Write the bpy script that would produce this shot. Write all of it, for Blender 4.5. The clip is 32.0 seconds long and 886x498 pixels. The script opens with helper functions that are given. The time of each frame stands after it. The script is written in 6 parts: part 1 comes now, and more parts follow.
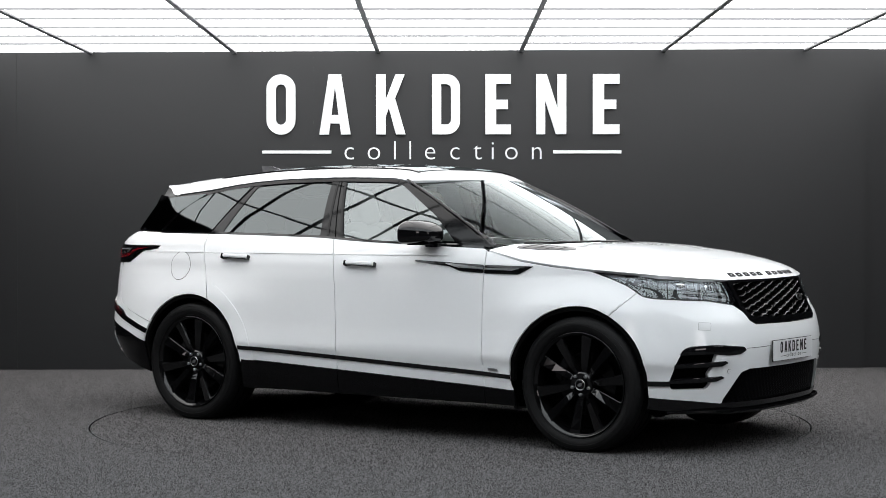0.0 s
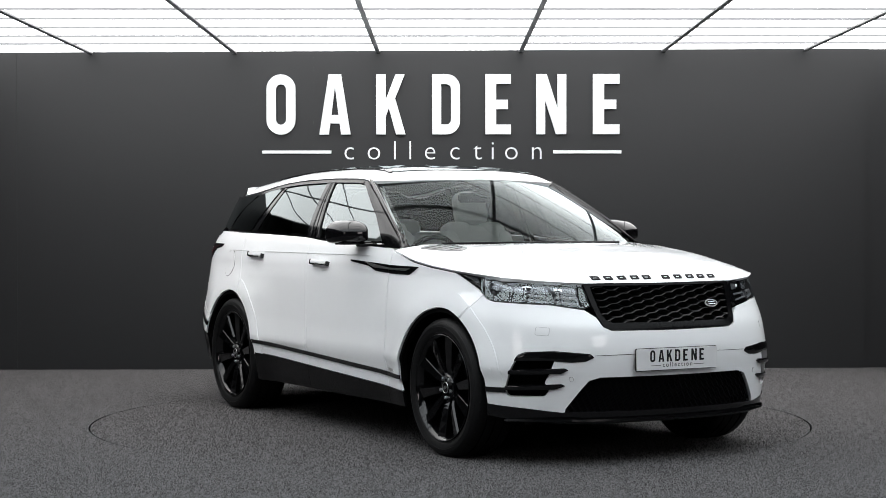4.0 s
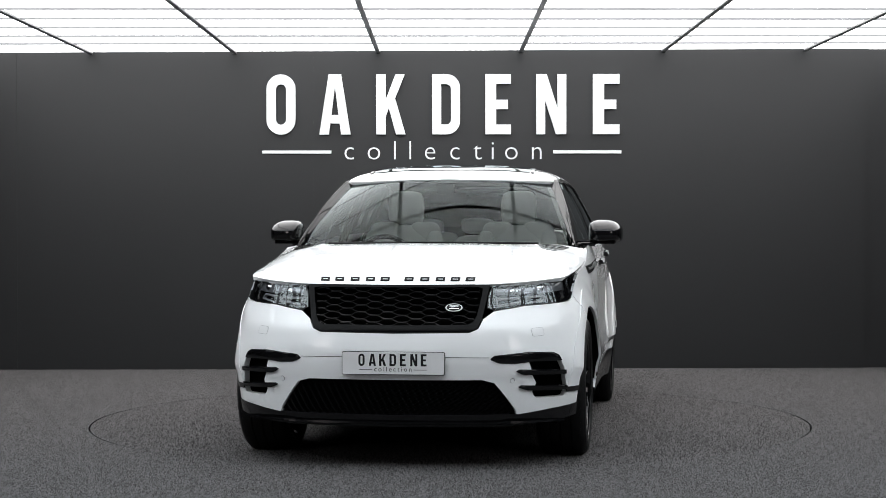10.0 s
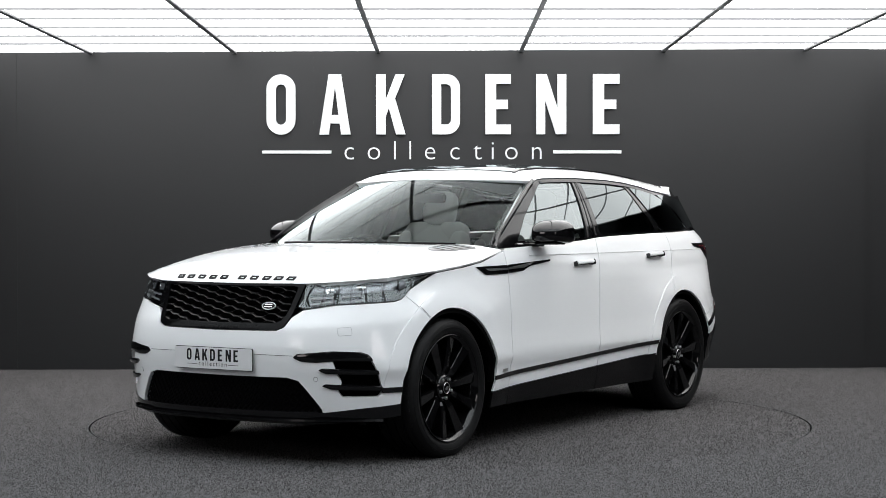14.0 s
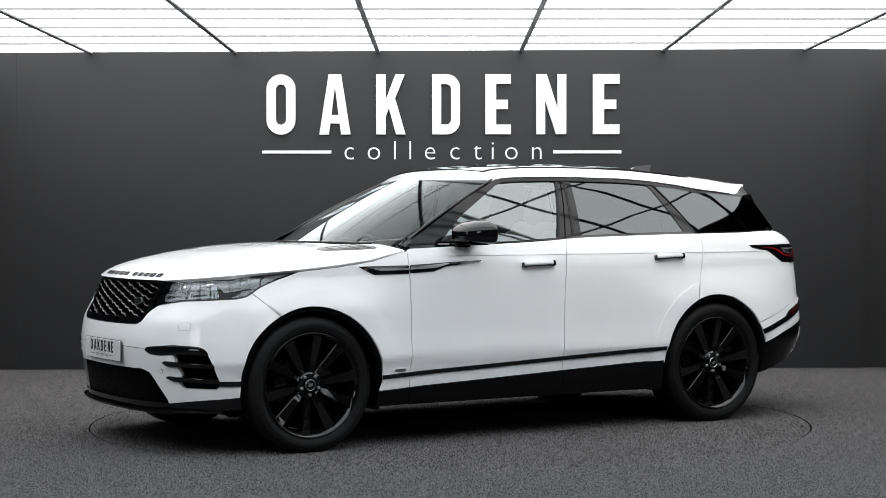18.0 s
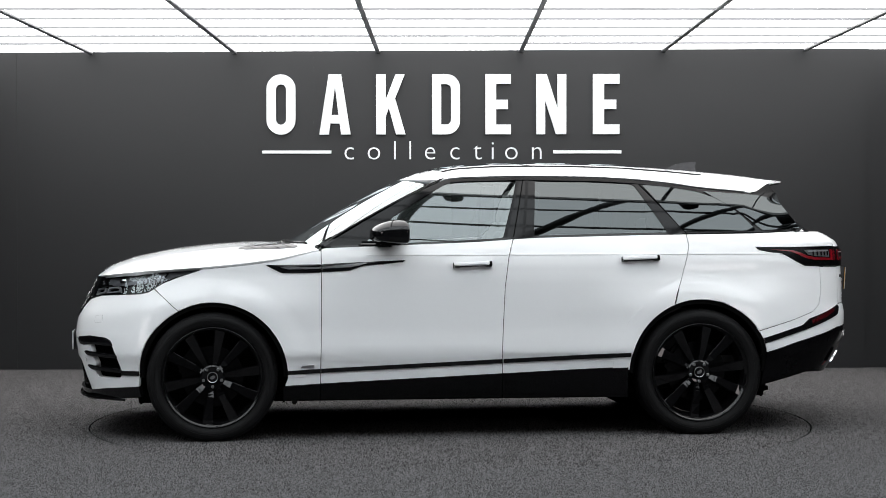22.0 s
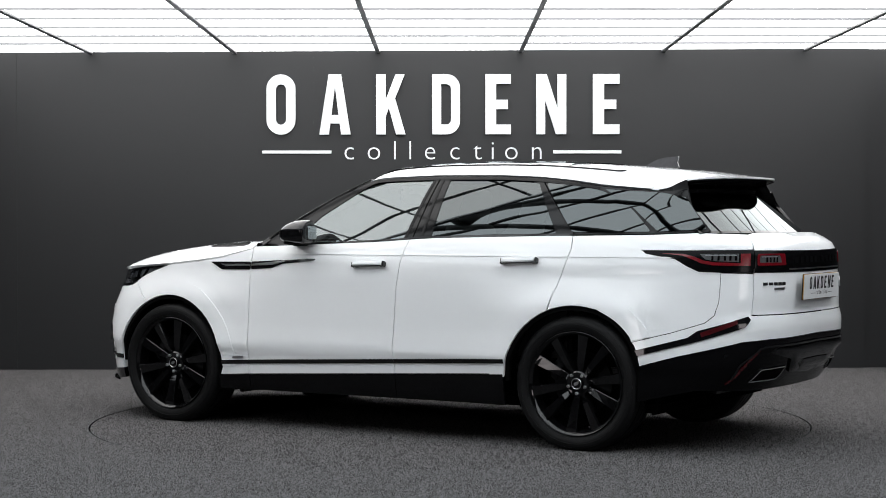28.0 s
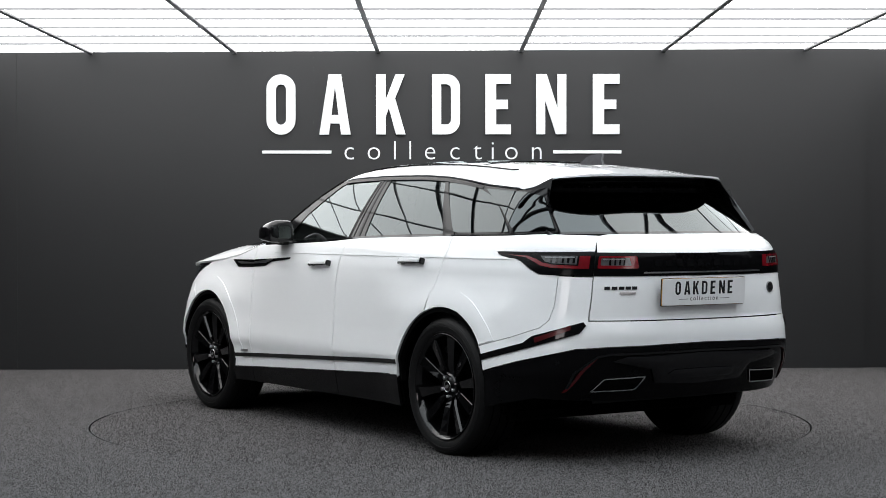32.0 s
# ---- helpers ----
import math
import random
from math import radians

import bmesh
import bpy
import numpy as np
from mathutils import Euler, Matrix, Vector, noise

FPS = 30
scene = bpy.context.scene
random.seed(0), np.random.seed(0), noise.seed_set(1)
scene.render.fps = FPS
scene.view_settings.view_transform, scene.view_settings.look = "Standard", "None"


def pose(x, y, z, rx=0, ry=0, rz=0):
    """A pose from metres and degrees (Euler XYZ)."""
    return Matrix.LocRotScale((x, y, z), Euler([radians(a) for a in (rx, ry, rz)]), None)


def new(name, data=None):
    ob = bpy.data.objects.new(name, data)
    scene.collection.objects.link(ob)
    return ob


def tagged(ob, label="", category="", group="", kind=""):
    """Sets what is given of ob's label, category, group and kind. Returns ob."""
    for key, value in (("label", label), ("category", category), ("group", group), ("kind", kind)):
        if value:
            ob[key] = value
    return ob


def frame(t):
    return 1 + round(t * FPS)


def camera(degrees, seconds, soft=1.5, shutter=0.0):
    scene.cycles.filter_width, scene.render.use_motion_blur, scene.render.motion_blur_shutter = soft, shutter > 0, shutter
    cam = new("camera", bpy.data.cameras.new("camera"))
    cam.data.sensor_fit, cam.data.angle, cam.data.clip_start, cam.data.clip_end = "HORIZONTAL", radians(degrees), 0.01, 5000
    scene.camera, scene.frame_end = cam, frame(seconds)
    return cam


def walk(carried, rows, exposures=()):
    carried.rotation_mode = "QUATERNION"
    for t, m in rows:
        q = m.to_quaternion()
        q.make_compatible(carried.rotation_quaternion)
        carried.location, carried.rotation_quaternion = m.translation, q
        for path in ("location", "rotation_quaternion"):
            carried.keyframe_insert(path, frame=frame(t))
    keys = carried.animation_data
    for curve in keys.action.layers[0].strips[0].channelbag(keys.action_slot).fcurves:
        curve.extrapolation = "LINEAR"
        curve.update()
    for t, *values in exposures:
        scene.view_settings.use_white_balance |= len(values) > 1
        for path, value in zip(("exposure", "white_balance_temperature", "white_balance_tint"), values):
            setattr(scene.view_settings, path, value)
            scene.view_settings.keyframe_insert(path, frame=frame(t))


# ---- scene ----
from mathutils.geometry import delaunay_2d_cdt

# ---------- camera: one fixed tripod view ----------
EYE = (-0.043, -11.343, 1.286)
cam = camera(27.997, 32.0, soft=0.55)
STILL = Matrix.Translation(EYE) @ Euler((radians(90 - 0.976), 0, 0)).to_matrix().to_4x4() @ pose(0, 0, 0, 0, 0, -0.07)
walk(cam, [(0.0, STILL), (32.0, STILL)], exposures=[(0.0, 0.0), (32.0, 0.0)])

# ---------- world ----------
world = bpy.data.worlds.new("world")
scene.world = world
world.use_nodes = True
world.node_tree.nodes["Background"].inputs[0].default_value = (0.8, 0.9, 1.0, 1)
world.node_tree.nodes["Background"].inputs[1].default_value = 0.02

CEILING_LIGHT = 3.75
VAULT_LIGHT = 3.0
# bays and half width of the vault left glowing; the rest is blacked out
LIT_BAYS = range(0, 22)
VAULT_HALF = 12.5


# ---------- materials ----------
def mat(name, color, rough=0.5, metal=0.0, coat=0.0, ior=1.45, spec=0.5, bump=None, vary=None, emit=None, coat_rough=0.03):
    """bump: (scale, strength, distance); vary: (scale, amount) of lightness."""
    m = bpy.data.materials.new(name)
    m.use_nodes = True
    nt = m.node_tree
    b = nt.nodes["Principled BSDF"]
    b.inputs["Base Color"].default_value = (*color, 1)
    b.inputs["Roughness"].default_value = rough
    b.inputs["Metallic"].default_value = metal
    b.inputs["Coat Weight"].default_value = coat
    b.inputs["Coat Roughness"].default_value = coat_rough
    b.inputs["IOR"].default_value = ior
    b.inputs["Specular IOR Level"].default_value = spec
    if emit:
        b.inputs["Emission Color"].default_value = (*emit[0], 1)
        b.inputs["Emission Strength"].default_value = emit[1]
    if bump or vary:
        tc = nt.nodes.new("ShaderNodeTexCoord")
    if bump:
        n = nt.nodes.new("ShaderNodeTexNoise")
        n.inputs["Scale"].default_value, n.inputs["Detail"].default_value = bump[0], 4
        bp = nt.nodes.new("ShaderNodeBump")
        bp.inputs["Strength"].default_value, bp.inputs["Distance"].default_value = bump[1], bump[2]
        nt.links.new(tc.outputs["Object"], n.inputs["Vector"])
        nt.links.new(n.outputs["Fac"], bp.inputs["Height"])
        nt.links.new(bp.outputs["Normal"], b.inputs["Normal"])
    if vary:
        n = nt.nodes.new("ShaderNodeTexNoise")
        n.inputs["Scale"].default_value, n.inputs["Detail"].default_value = vary[0], 6
        r = nt.nodes.new("ShaderNodeMapRange")
        r.inputs["From Min"].default_value, r.inputs["From Max"].default_value = 0.3, 0.7
        r.inputs["To Min"].default_value, r.inputs["To Max"].default_value = 1 - vary[1], 1 + vary[1]
        mx = nt.nodes.new("ShaderNodeVectorMath")
        mx.operation = "SCALE"
        mx.inputs[0].default_value = color
        nt.links.new(tc.outputs["Object"], n.inputs["Vector"])
        nt.links.new(n.outputs["Fac"], r.inputs["Value"])
        nt.links.new(r.outputs["Result"], mx.inputs["Scale"])
        nt.links.new(mx.outputs[0], b.inputs["Base Color"])
    return m


def glass(name, tint, ior=1.6, power=1.0, gain=1.0):
    """Thin sheet: clear or tinted, with a mirror coat that grows towards grazing view."""
    m = bpy.data.materials.new(name)
    m.use_nodes = True
    nt = m.node_tree
    nt.nodes.remove(nt.nodes["Principled BSDF"])
    out = nt.nodes["Material Output"]
    tr, gl, mx, lw = (nt.nodes.new("ShaderNode" + k) for k in ("BsdfTransparent", "BsdfGlossy", "MixShader", "LayerWeight"))
    tr.inputs[0].default_value = (*tint, 1)
    gl.inputs["Roughness"].default_value = 0.0
    gl.inputs["Color"].default_value = (0.87, 0.94, 0.95, 1)
    lw.inputs["Blend"].default_value = 0.5
    f0 = ((ior - 1) / (ior + 1)) ** 2
    steps = [("POWER", 5.0), ("MULTIPLY", 1 - f0), ("ADD", f0), ("POWER", power), ("MULTIPLY", gain)]
    sock = lw.outputs["Facing"]
    for op, v in steps:
        n = nt.nodes.new("ShaderNodeMath")
        n.operation, n.use_clamp = op, True
        n.inputs[1].default_value = v
        nt.links.new(sock, n.inputs[0])
        sock = n.outputs[0]
    nt.links.new(sock, mx.inputs[0])
    nt.links.new(tr.outputs[0], mx.inputs[1])
    nt.links.new(gl.outputs[0], mx.inputs[2])
    nt.links.new(mx.outputs[0], out.inputs[0])
    return m


def glow(name, color, strength):
    m = bpy.data.materials.new(name)
    m.use_nodes = True
    nt = m.node_tree
    e = nt.nodes.new("ShaderNodeEmission")
    e.inputs[0].default_value, e.inputs[1].default_value = (*color, 1), strength
    nt.links.new(e.outputs[0], nt.nodes["Material Output"].inputs[0])
    return m


def carpet_material():
    """Charcoal cut-pile carpet: light and dark tufts, broad wear."""
    m = mat("carpet", (0.1, 0.1, 0.105), 0.95)
    nt = m.node_tree
    b = nt.nodes["Principled BSDF"]
    tc = nt.nodes.new("ShaderNodeTexCoord")
    fine, tuft, broad = (nt.nodes.new("ShaderNodeTexNoise") for _ in range(3))
    for n, s, d in ((fine, 130, 0), (tuft, 48, 1), (broad, 0.9, 4)):
        n.inputs["Scale"].default_value, n.inputs["Detail"].default_value = s, d
        nt.links.new(tc.outputs["Object"], n.inputs["Vector"])
    ramp = nt.nodes.new("ShaderNodeValToRGB")
    mixn = nt.nodes.new("ShaderNodeMath")
    mixn.operation = "MULTIPLY_ADD"
    mixn.inputs[1].default_value = 0.45
    nt.links.new(fine.outputs["Fac"], mixn.inputs[0])
    half = nt.nodes.new("ShaderNodeMath")
    half.operation = "MULTIPLY"
    half.inputs[1].default_value = 0.55
    nt.links.new(tuft.outputs["Fac"], half.inputs[0])
    nt.links.new(half.outputs[0], mixn.inputs[2])
    e = ramp.color_ramp.elements
    e[0].position, e[0].color = 0.472, (0.003, 0.003, 0.0033, 1)
    e[1].position, e[1].color = 0.532, (0.078, 0.0785, 0.082, 1)
    nt.links.new(mixn.outputs[0], ramp.inputs[0])
    r = nt.nodes.new("ShaderNodeMapRange")
    r.inputs["From Min"].default_value, r.inputs["From Max"].default_value = 0.3, 0.7
    r.inputs["To Min"].default_value, r.inputs["To Max"].default_value = 0.88, 1.12
    nt.links.new(broad.outputs["Fac"], r.inputs["Value"])
    mx = nt.nodes.new("ShaderNodeVectorMath")
    mx.operation = "SCALE"
    nt.links.new(ramp.outputs[0], mx.inputs[0])
    nt.links.new(r.outputs["Result"], mx.inputs["Scale"])
    nt.links.new(mx.outputs[0], b.inputs["Base Color"])
    bp = nt.nodes.new("ShaderNodeBump")
    bp.inputs["Strength"].default_value, bp.inputs["Distance"].default_value = 0.9, 0.008
    nt.links.new(mixn.outputs[0], bp.inputs["Height"])
    nt.links.new(bp.outputs["Normal"], b.inputs["Normal"])
    return m


def pile_material():
    m = mat("carpet_pile", (0.06, 0.06, 0.062), 0.95, spec=0.1)
    nt = m.node_tree
    b = nt.nodes["Principled BSDF"]
    geo, ramp = nt.nodes.new("ShaderNodeNewGeometry"), nt.nodes.new("ShaderNodeValToRGB")
    e = ramp.color_ramp.elements
    e[0].position, e[0].color = 0.0, (0.006, 0.0056, 0.0056, 1)
    e[1].position, e[1].color = 1.0, (0.156, 0.150, 0.1515, 1)
    nt.links.new(geo.outputs["Random Per Island"], ramp.inputs[0])
    nt.links.new(ramp.outputs[0], b.inputs["Base Color"])
    return m


CARPET = carpet_material()
PILE = pile_material()
WALL = mat("dark_wall_paint", (0.0117, 0.0125, 0.0138), 0.42, spec=0.55, bump=(180, 0.12, 0.001), vary=(1.2, 0.06))
HALL = mat("hall_wall", (0.028, 0.028, 0.029), 0.8, vary=(0.6, 0.1))
BAR = mat("ceiling_bar", (0.28, 0.287, 0.295), 0.45, vary=(3, 0.1))
SLIM = mat("pale_ceiling_bar", (0.27, 0.277, 0.29), 0.5, vary=(3, 0.05))
RIB = mat("roof_steel", (0.015, 0.015, 0.016), 0.5, vary=(2, 0.1))
TILE = glow("lit_tile", (1.0, 1.0, 1.0), CEILING_LIGHT)
SKYLIGHT = glow("roof_sheet", (0.92, 0.98, 1.02), VAULT_LIGHT)
SOFT = glow("softbox_cloth", (1.0, 0.92, 0.93), 4.2)
SIGN = mat("white_sign_acrylic", (0.72, 0.74, 0.76), 0.35, vary=(4, 0.02))
PAINT = mat("white_car_paint", (0.80, 0.81, 0.82), 0.6, coat=1.0, spec=0.0, coat_rough=0.008, vary=(900, 0.015))
GLOSS = mat("gloss_black", (0.004, 0.004, 0.0045), 0.06, vary=(40, 0.05))
FRAME = mat("gloss_black_frame", (0.004, 0.004, 0.0045), 0.08, spec=0.26, vary=(40, 0.05))
TRIM = mat("satin_black_plastic", (0.003, 0.003, 0.0034), 0.22, spec=0.2, bump=(900, 0.1, 0.0004))
GRILLE = mat("grille_black", (0.003, 0.003, 0.0034), 0.16, spec=0.10, vary=(60, 0.1))
RUBBER = mat("tyre_rubber", (0.007, 0.007, 0.0073), 0.55, spec=0.16, bump=(300, 0.15, 0.0006), vary=(30, 0.15))
DARK = mat("dark_cavity", (0.004, 0.004, 0.004), 0.9, spec=0.0, vary=(10, 0.1))
ALLOY = mat("gloss_black_alloy", (0.003, 0.003, 0.0033), 0.06, spec=0.5, vary=(60, 0.06))
CHROME = mat("chrome", (0.72, 0.73, 0.74), 0.12, 1.0, vary=(80, 0.04))
STEEL = mat("brushed_steel", (0.42, 0.42, 0.43), 0.32, 1.0, vary=(120, 0.1))
MESHBAR = mat("satin_black_grille_bar", (0.009, 0.009, 0.0095), 0.22, spec=0.25, vary=(60, 0.1))
STEEL_DARK = mat("dark_rim_edge", (0.035, 0.035, 0.036), 0.25, 1.0, vary=(120, 0.1))
CLEAR = glass("window_glass", (0.27, 0.295, 0.29), 2.2)
SCREEN = glass("windscreen_glass", (0.52, 0.55, 0.54), 1.5, power=2.1, gain=5.6)
PRIVACY = glass("privacy_glass", (0.045, 0.05, 0.052), 1.8)
ROOFGLASS = glass("roof_glass", (0.14, 0.15, 0.15), 1.55)
LENS = glass("lamp_lens", (0.94, 0.95, 0.96), 1.72)
REDLENS = mat("red_lamp_lens", (0.13, 0.004, 0.008), 0.2, coat=0.35, vary=(60, 0.1))
REDDARK = mat("dark_red_reflector", (0.05, 0.002, 0.004), 0.25, coat=0.3, vary=(60, 0.1))
LEATHER = mat("pale_grey_leather", (0.72, 0.73, 0.71), 0.55, bump=(250, 0.25, 0.001), vary=(6, 0.06))
CABIN = mat("dark_cabin_plastic", (0.02, 0.02, 0.021), 0.6, bump=(300, 0.2, 0.001))
PLATE = mat("white_number_plate", (0.66, 0.66, 0.67), 0.3, vary=(30, 0.02))
YELLOW = mat("yellow_plate_back", (0.45, 0.22, 0.03), 0.4)
INK = mat("black_ink", (0.010, 0.010, 0.011), 0.6, spec=0.15)
DRL = mat("frosted_light_guide", (0.16, 0.165, 0.175), 0.3, vary=(60, 0.08))
SMOKE = mat("smoked_lamp_insert", (0.07, 0.07, 0.074), 0.15, vary=(60, 0.1))
REFLECT = mat("lamp_reflector", (0.27, 0.28, 0.30), 0.22, 0.6, vary=(60, 0.08))


# ---------- mesh helpers ----------
def mesh_of(name, verts, faces, material, smooth=False):
    me = bpy.data.meshes.new(name)
    me.from_pydata([tuple(v) for v in verts], [], faces)
    if smooth:
        me.polygons.foreach_set("use_smooth", [True] * len(me.polygons))
    me.materials.append(material)
    return me


def from_bm(name, bm, material, smooth=False):
    me = bpy.data.meshes.new(name)
    bmesh.ops.recalc_face_normals(bm, faces=bm.faces)
    bm.to_mesh(me)
    bm.free()
    if smooth:
        me.polygons.foreach_set("use_smooth", [True] * len(me.polygons))
    me.materials.append(material)
    return me


def child(name, me, parent, label="", m=None):
    ob = new(name, me)
    ob.parent = parent
    if m is not None:
        ob.matrix_basis = m
    if label:
        ob["label"] = label
    return ob


def box_bm(lo, hi, bevel=0.0, seg=2, m=None):
    bm = bmesh.new()
    lo, hi = Vector(lo), Vector(hi)
    c, d = (lo + hi) / 2, hi - lo
    bmesh.ops.create_cube(bm, size=1, matrix=Matrix.Translation(c) @ Matrix.Diagonal((*d, 1)))
    if bevel:
        bmesh.ops.bevel(bm, geom=bm.edges[:], offset=bevel, segments=seg, affect="EDGES", clamp_overlap=True)
    if m is not None:
        bm.transform(m)
    return bm


def box(name, lo, hi, material, parent=None, bevel=0.0, label="", seg=2, m=None):
    me = from_bm(name, box_bm(lo, hi, bevel, seg, m), material)
    return child(name, me, parent, label) if parent else new(name, me)


def prism_bm(poly, depth, m, bevel=0.0, seg=2):
    """A flat outline (x, y) raised by depth along z, then moved by m."""
    bm = bmesh.new()
    f = bm.faces.new([bm.verts.new((a, b, 0)) for a, b in poly])
    r = bmesh.ops.extrude_face_region(bm, geom=[f])
    top = [v for v in r["geom"] if isinstance(v, bmesh.types.BMVert)]
    bmesh.ops.translate(bm, verts=top, vec=(0, 0, depth))
    if bevel:
        tops = set(top)
        es = [e for e in bm.edges if e.verts[0] in tops and e.verts[1] in tops]
        bmesh.ops.bevel(bm, geom=es, offset=bevel, segments=seg, affect="EDGES", clamp_overlap=True)
    bm.transform(m)
    return bm


def table(xs, ys, soft=0.0):
    """A smooth function through rough points: linear, then blurred over soft."""
    xs, ys = np.array(xs, float), np.array(ys, float)
    if xs[0] > xs[-1]:
        xs, ys = xs[::-1], ys[::-1]
    if soft:
        g = np.linspace(xs[0] - 4 * soft, xs[-1] + 4 * soft, 1200)
        s0, s1 = (ys[1] - ys[0]) / (xs[1] - xs[0]), (ys[-1] - ys[-2]) / (xs[-1] - xs[-2])
        v = np.interp(g, xs, ys) + np.where(g < xs[0], (g - xs[0]) * s0, 0) + np.where(g > xs[-1], (g - xs[-1]) * s1, 0)
        dx = g[1] - g[0]
        n = int(3 * soft / dx) + 1
        k = np.exp(-0.5 * (np.arange(-n, n + 1) * dx / soft) ** 2)
        v = np.convolve(np.pad(v, n, mode="edge"), k / k.sum(), mode="valid")
        xs, ys = g, v
    return lambda a: np.interp(a, xs, ys)


def tube_bm(points, r, sides=8, closed=False, bm=None):
    """A round bar along points."""
    bm = bm or bmesh.new()
    pts = [Vector(p) for p in points]
    rings = []
    n = len(pts)
    up = Vector((0, 0, 1))
    for i, p in enumerate(pts):
        a = pts[(i - 1) % n] if closed or i else p
        b = pts[(i + 1) % n] if closed or i < n - 1 else p
        d = (b - a).normalized()
        u = d.cross(up)
        u = u.normalized() if u.length > 1e-3 else Vector((1, 0, 0))
        w = u.cross(d)
        rings.append([bm.verts.new(p + r * (math.cos(2 * math.pi * k / sides) * u + math.sin(2 * math.pi * k / sides) * w)) for k in range(sides)])
    for i in range(n if closed else n - 1):
        A, B = rings[i], rings[(i + 1) % n]
        for k in range(sides):
            bm.faces.new((A[k], A[(k + 1) % sides], B[(k + 1) % sides], B[k]))
    if not closed:
        bm.faces.new(rings[0]), bm.faces.new(rings[-1][::-1])
    return bm


def spun(name, profile, material, parent, label="", m=None, steps=48, closed=False):
    """A lathe about the local y axis; profile: (radius, y)."""
    verts, faces = [], []
    n = len(profile)
    for i in range(steps):
        a = 2 * math.pi * i / steps
        verts += [(r * math.cos(a), y, r * math.sin(a)) for r, y in profile]
    for i in range(steps):
        j = (i + 1) % steps
        for k in range(n if closed else n - 1):
            q = (k + 1) % n
            faces.append((i * n + k, i * n + q, j * n + q, j * n + k))
    me = mesh_of(name, verts, faces, material, True)
    bm = bmesh.new()
    bm.from_mesh(me)
    bmesh.ops.recalc_face_normals(bm, faces=bm.faces)
    bm.to_mesh(me)
    bm.free()
    for p in me.polygons:
        p.use_smooth = True
    me.set_sharp_from_angle(angle=radians(35))
    return child(name, me, parent, label, m)


def pile_mesh(name, xy, seed):
    """Short carpet tufts, three leaning faces each, at the places xy."""
    rng = np.random.default_rng(seed)
    n = len(xy)
    r, h = rng.uniform(0.0040, 0.0064, n), rng.uniform(0.003, 0.0072, n)
    a = rng.uniform(0, 2 * math.pi, n)
    v = np.zeros((n, 4, 3))
    for k in range(3):
        v[:, k, 0] = xy[:, 0] + r * np.cos(a + 2.0944 * k)
        v[:, k, 1] = xy[:, 1] + r * np.sin(a + 2.0944 * k)
        v[:, k, 2] = -0.003
    v[:, 3, :2] = xy + rng.normal(0, 0.0012, (n, 2))
    v[:, 3, 2] = h
    base = 4 * np.arange(n)[:, None, None]
    f = (base + np.array([[0, 1, 3], [1, 2, 3], [2, 0, 3]])[None]).reshape(-1).astype(np.int32)
    me = bpy.data.meshes.new(name)
    me.vertices.add(4 * n)
    me.vertices.foreach_set("co", v.reshape(-1))
    me.loops.add(len(f))
    me.loops.foreach_set("vertex_index", f)
    me.polygons.add(3 * n)
    me.polygons.foreach_set("loop_start", np.arange(0, 9 * n, 3, dtype=np.int32))
    me.update(calc_edges=True)
    me.materials.append(PILE)
    return me


def floor_pile():
    rng = np.random.default_rng(5)
    n = int(9.4 * 8.0 / 0.0093 ** 2)
    p = np.stack([rng.uniform(-4.7, 4.7, n), rng.uniform(-4.2, 3.8, n)], 1)
    reach = 2.0 + (p[:, 1] + 3.4) * 0.262
    p = p[(np.hypot(p[:, 0], p[:, 1]) > 2.274) & (np.abs(p[:, 0]) < reach + 0.4)]
    tagged(new("carpet_pile", pile_mesh("carpet_pile", p, 6)), "short charcoal and grey flecked carpet tufts", "carpet", kind="stuff")


# ---------- the hall ----------
WALL_Y, CEIL_Z = 3.865, 2.717
WALL_TURN = Matrix.Translation((0, WALL_Y, 0)) @ pose(0, 0, 0, 0, 0, 1.0)


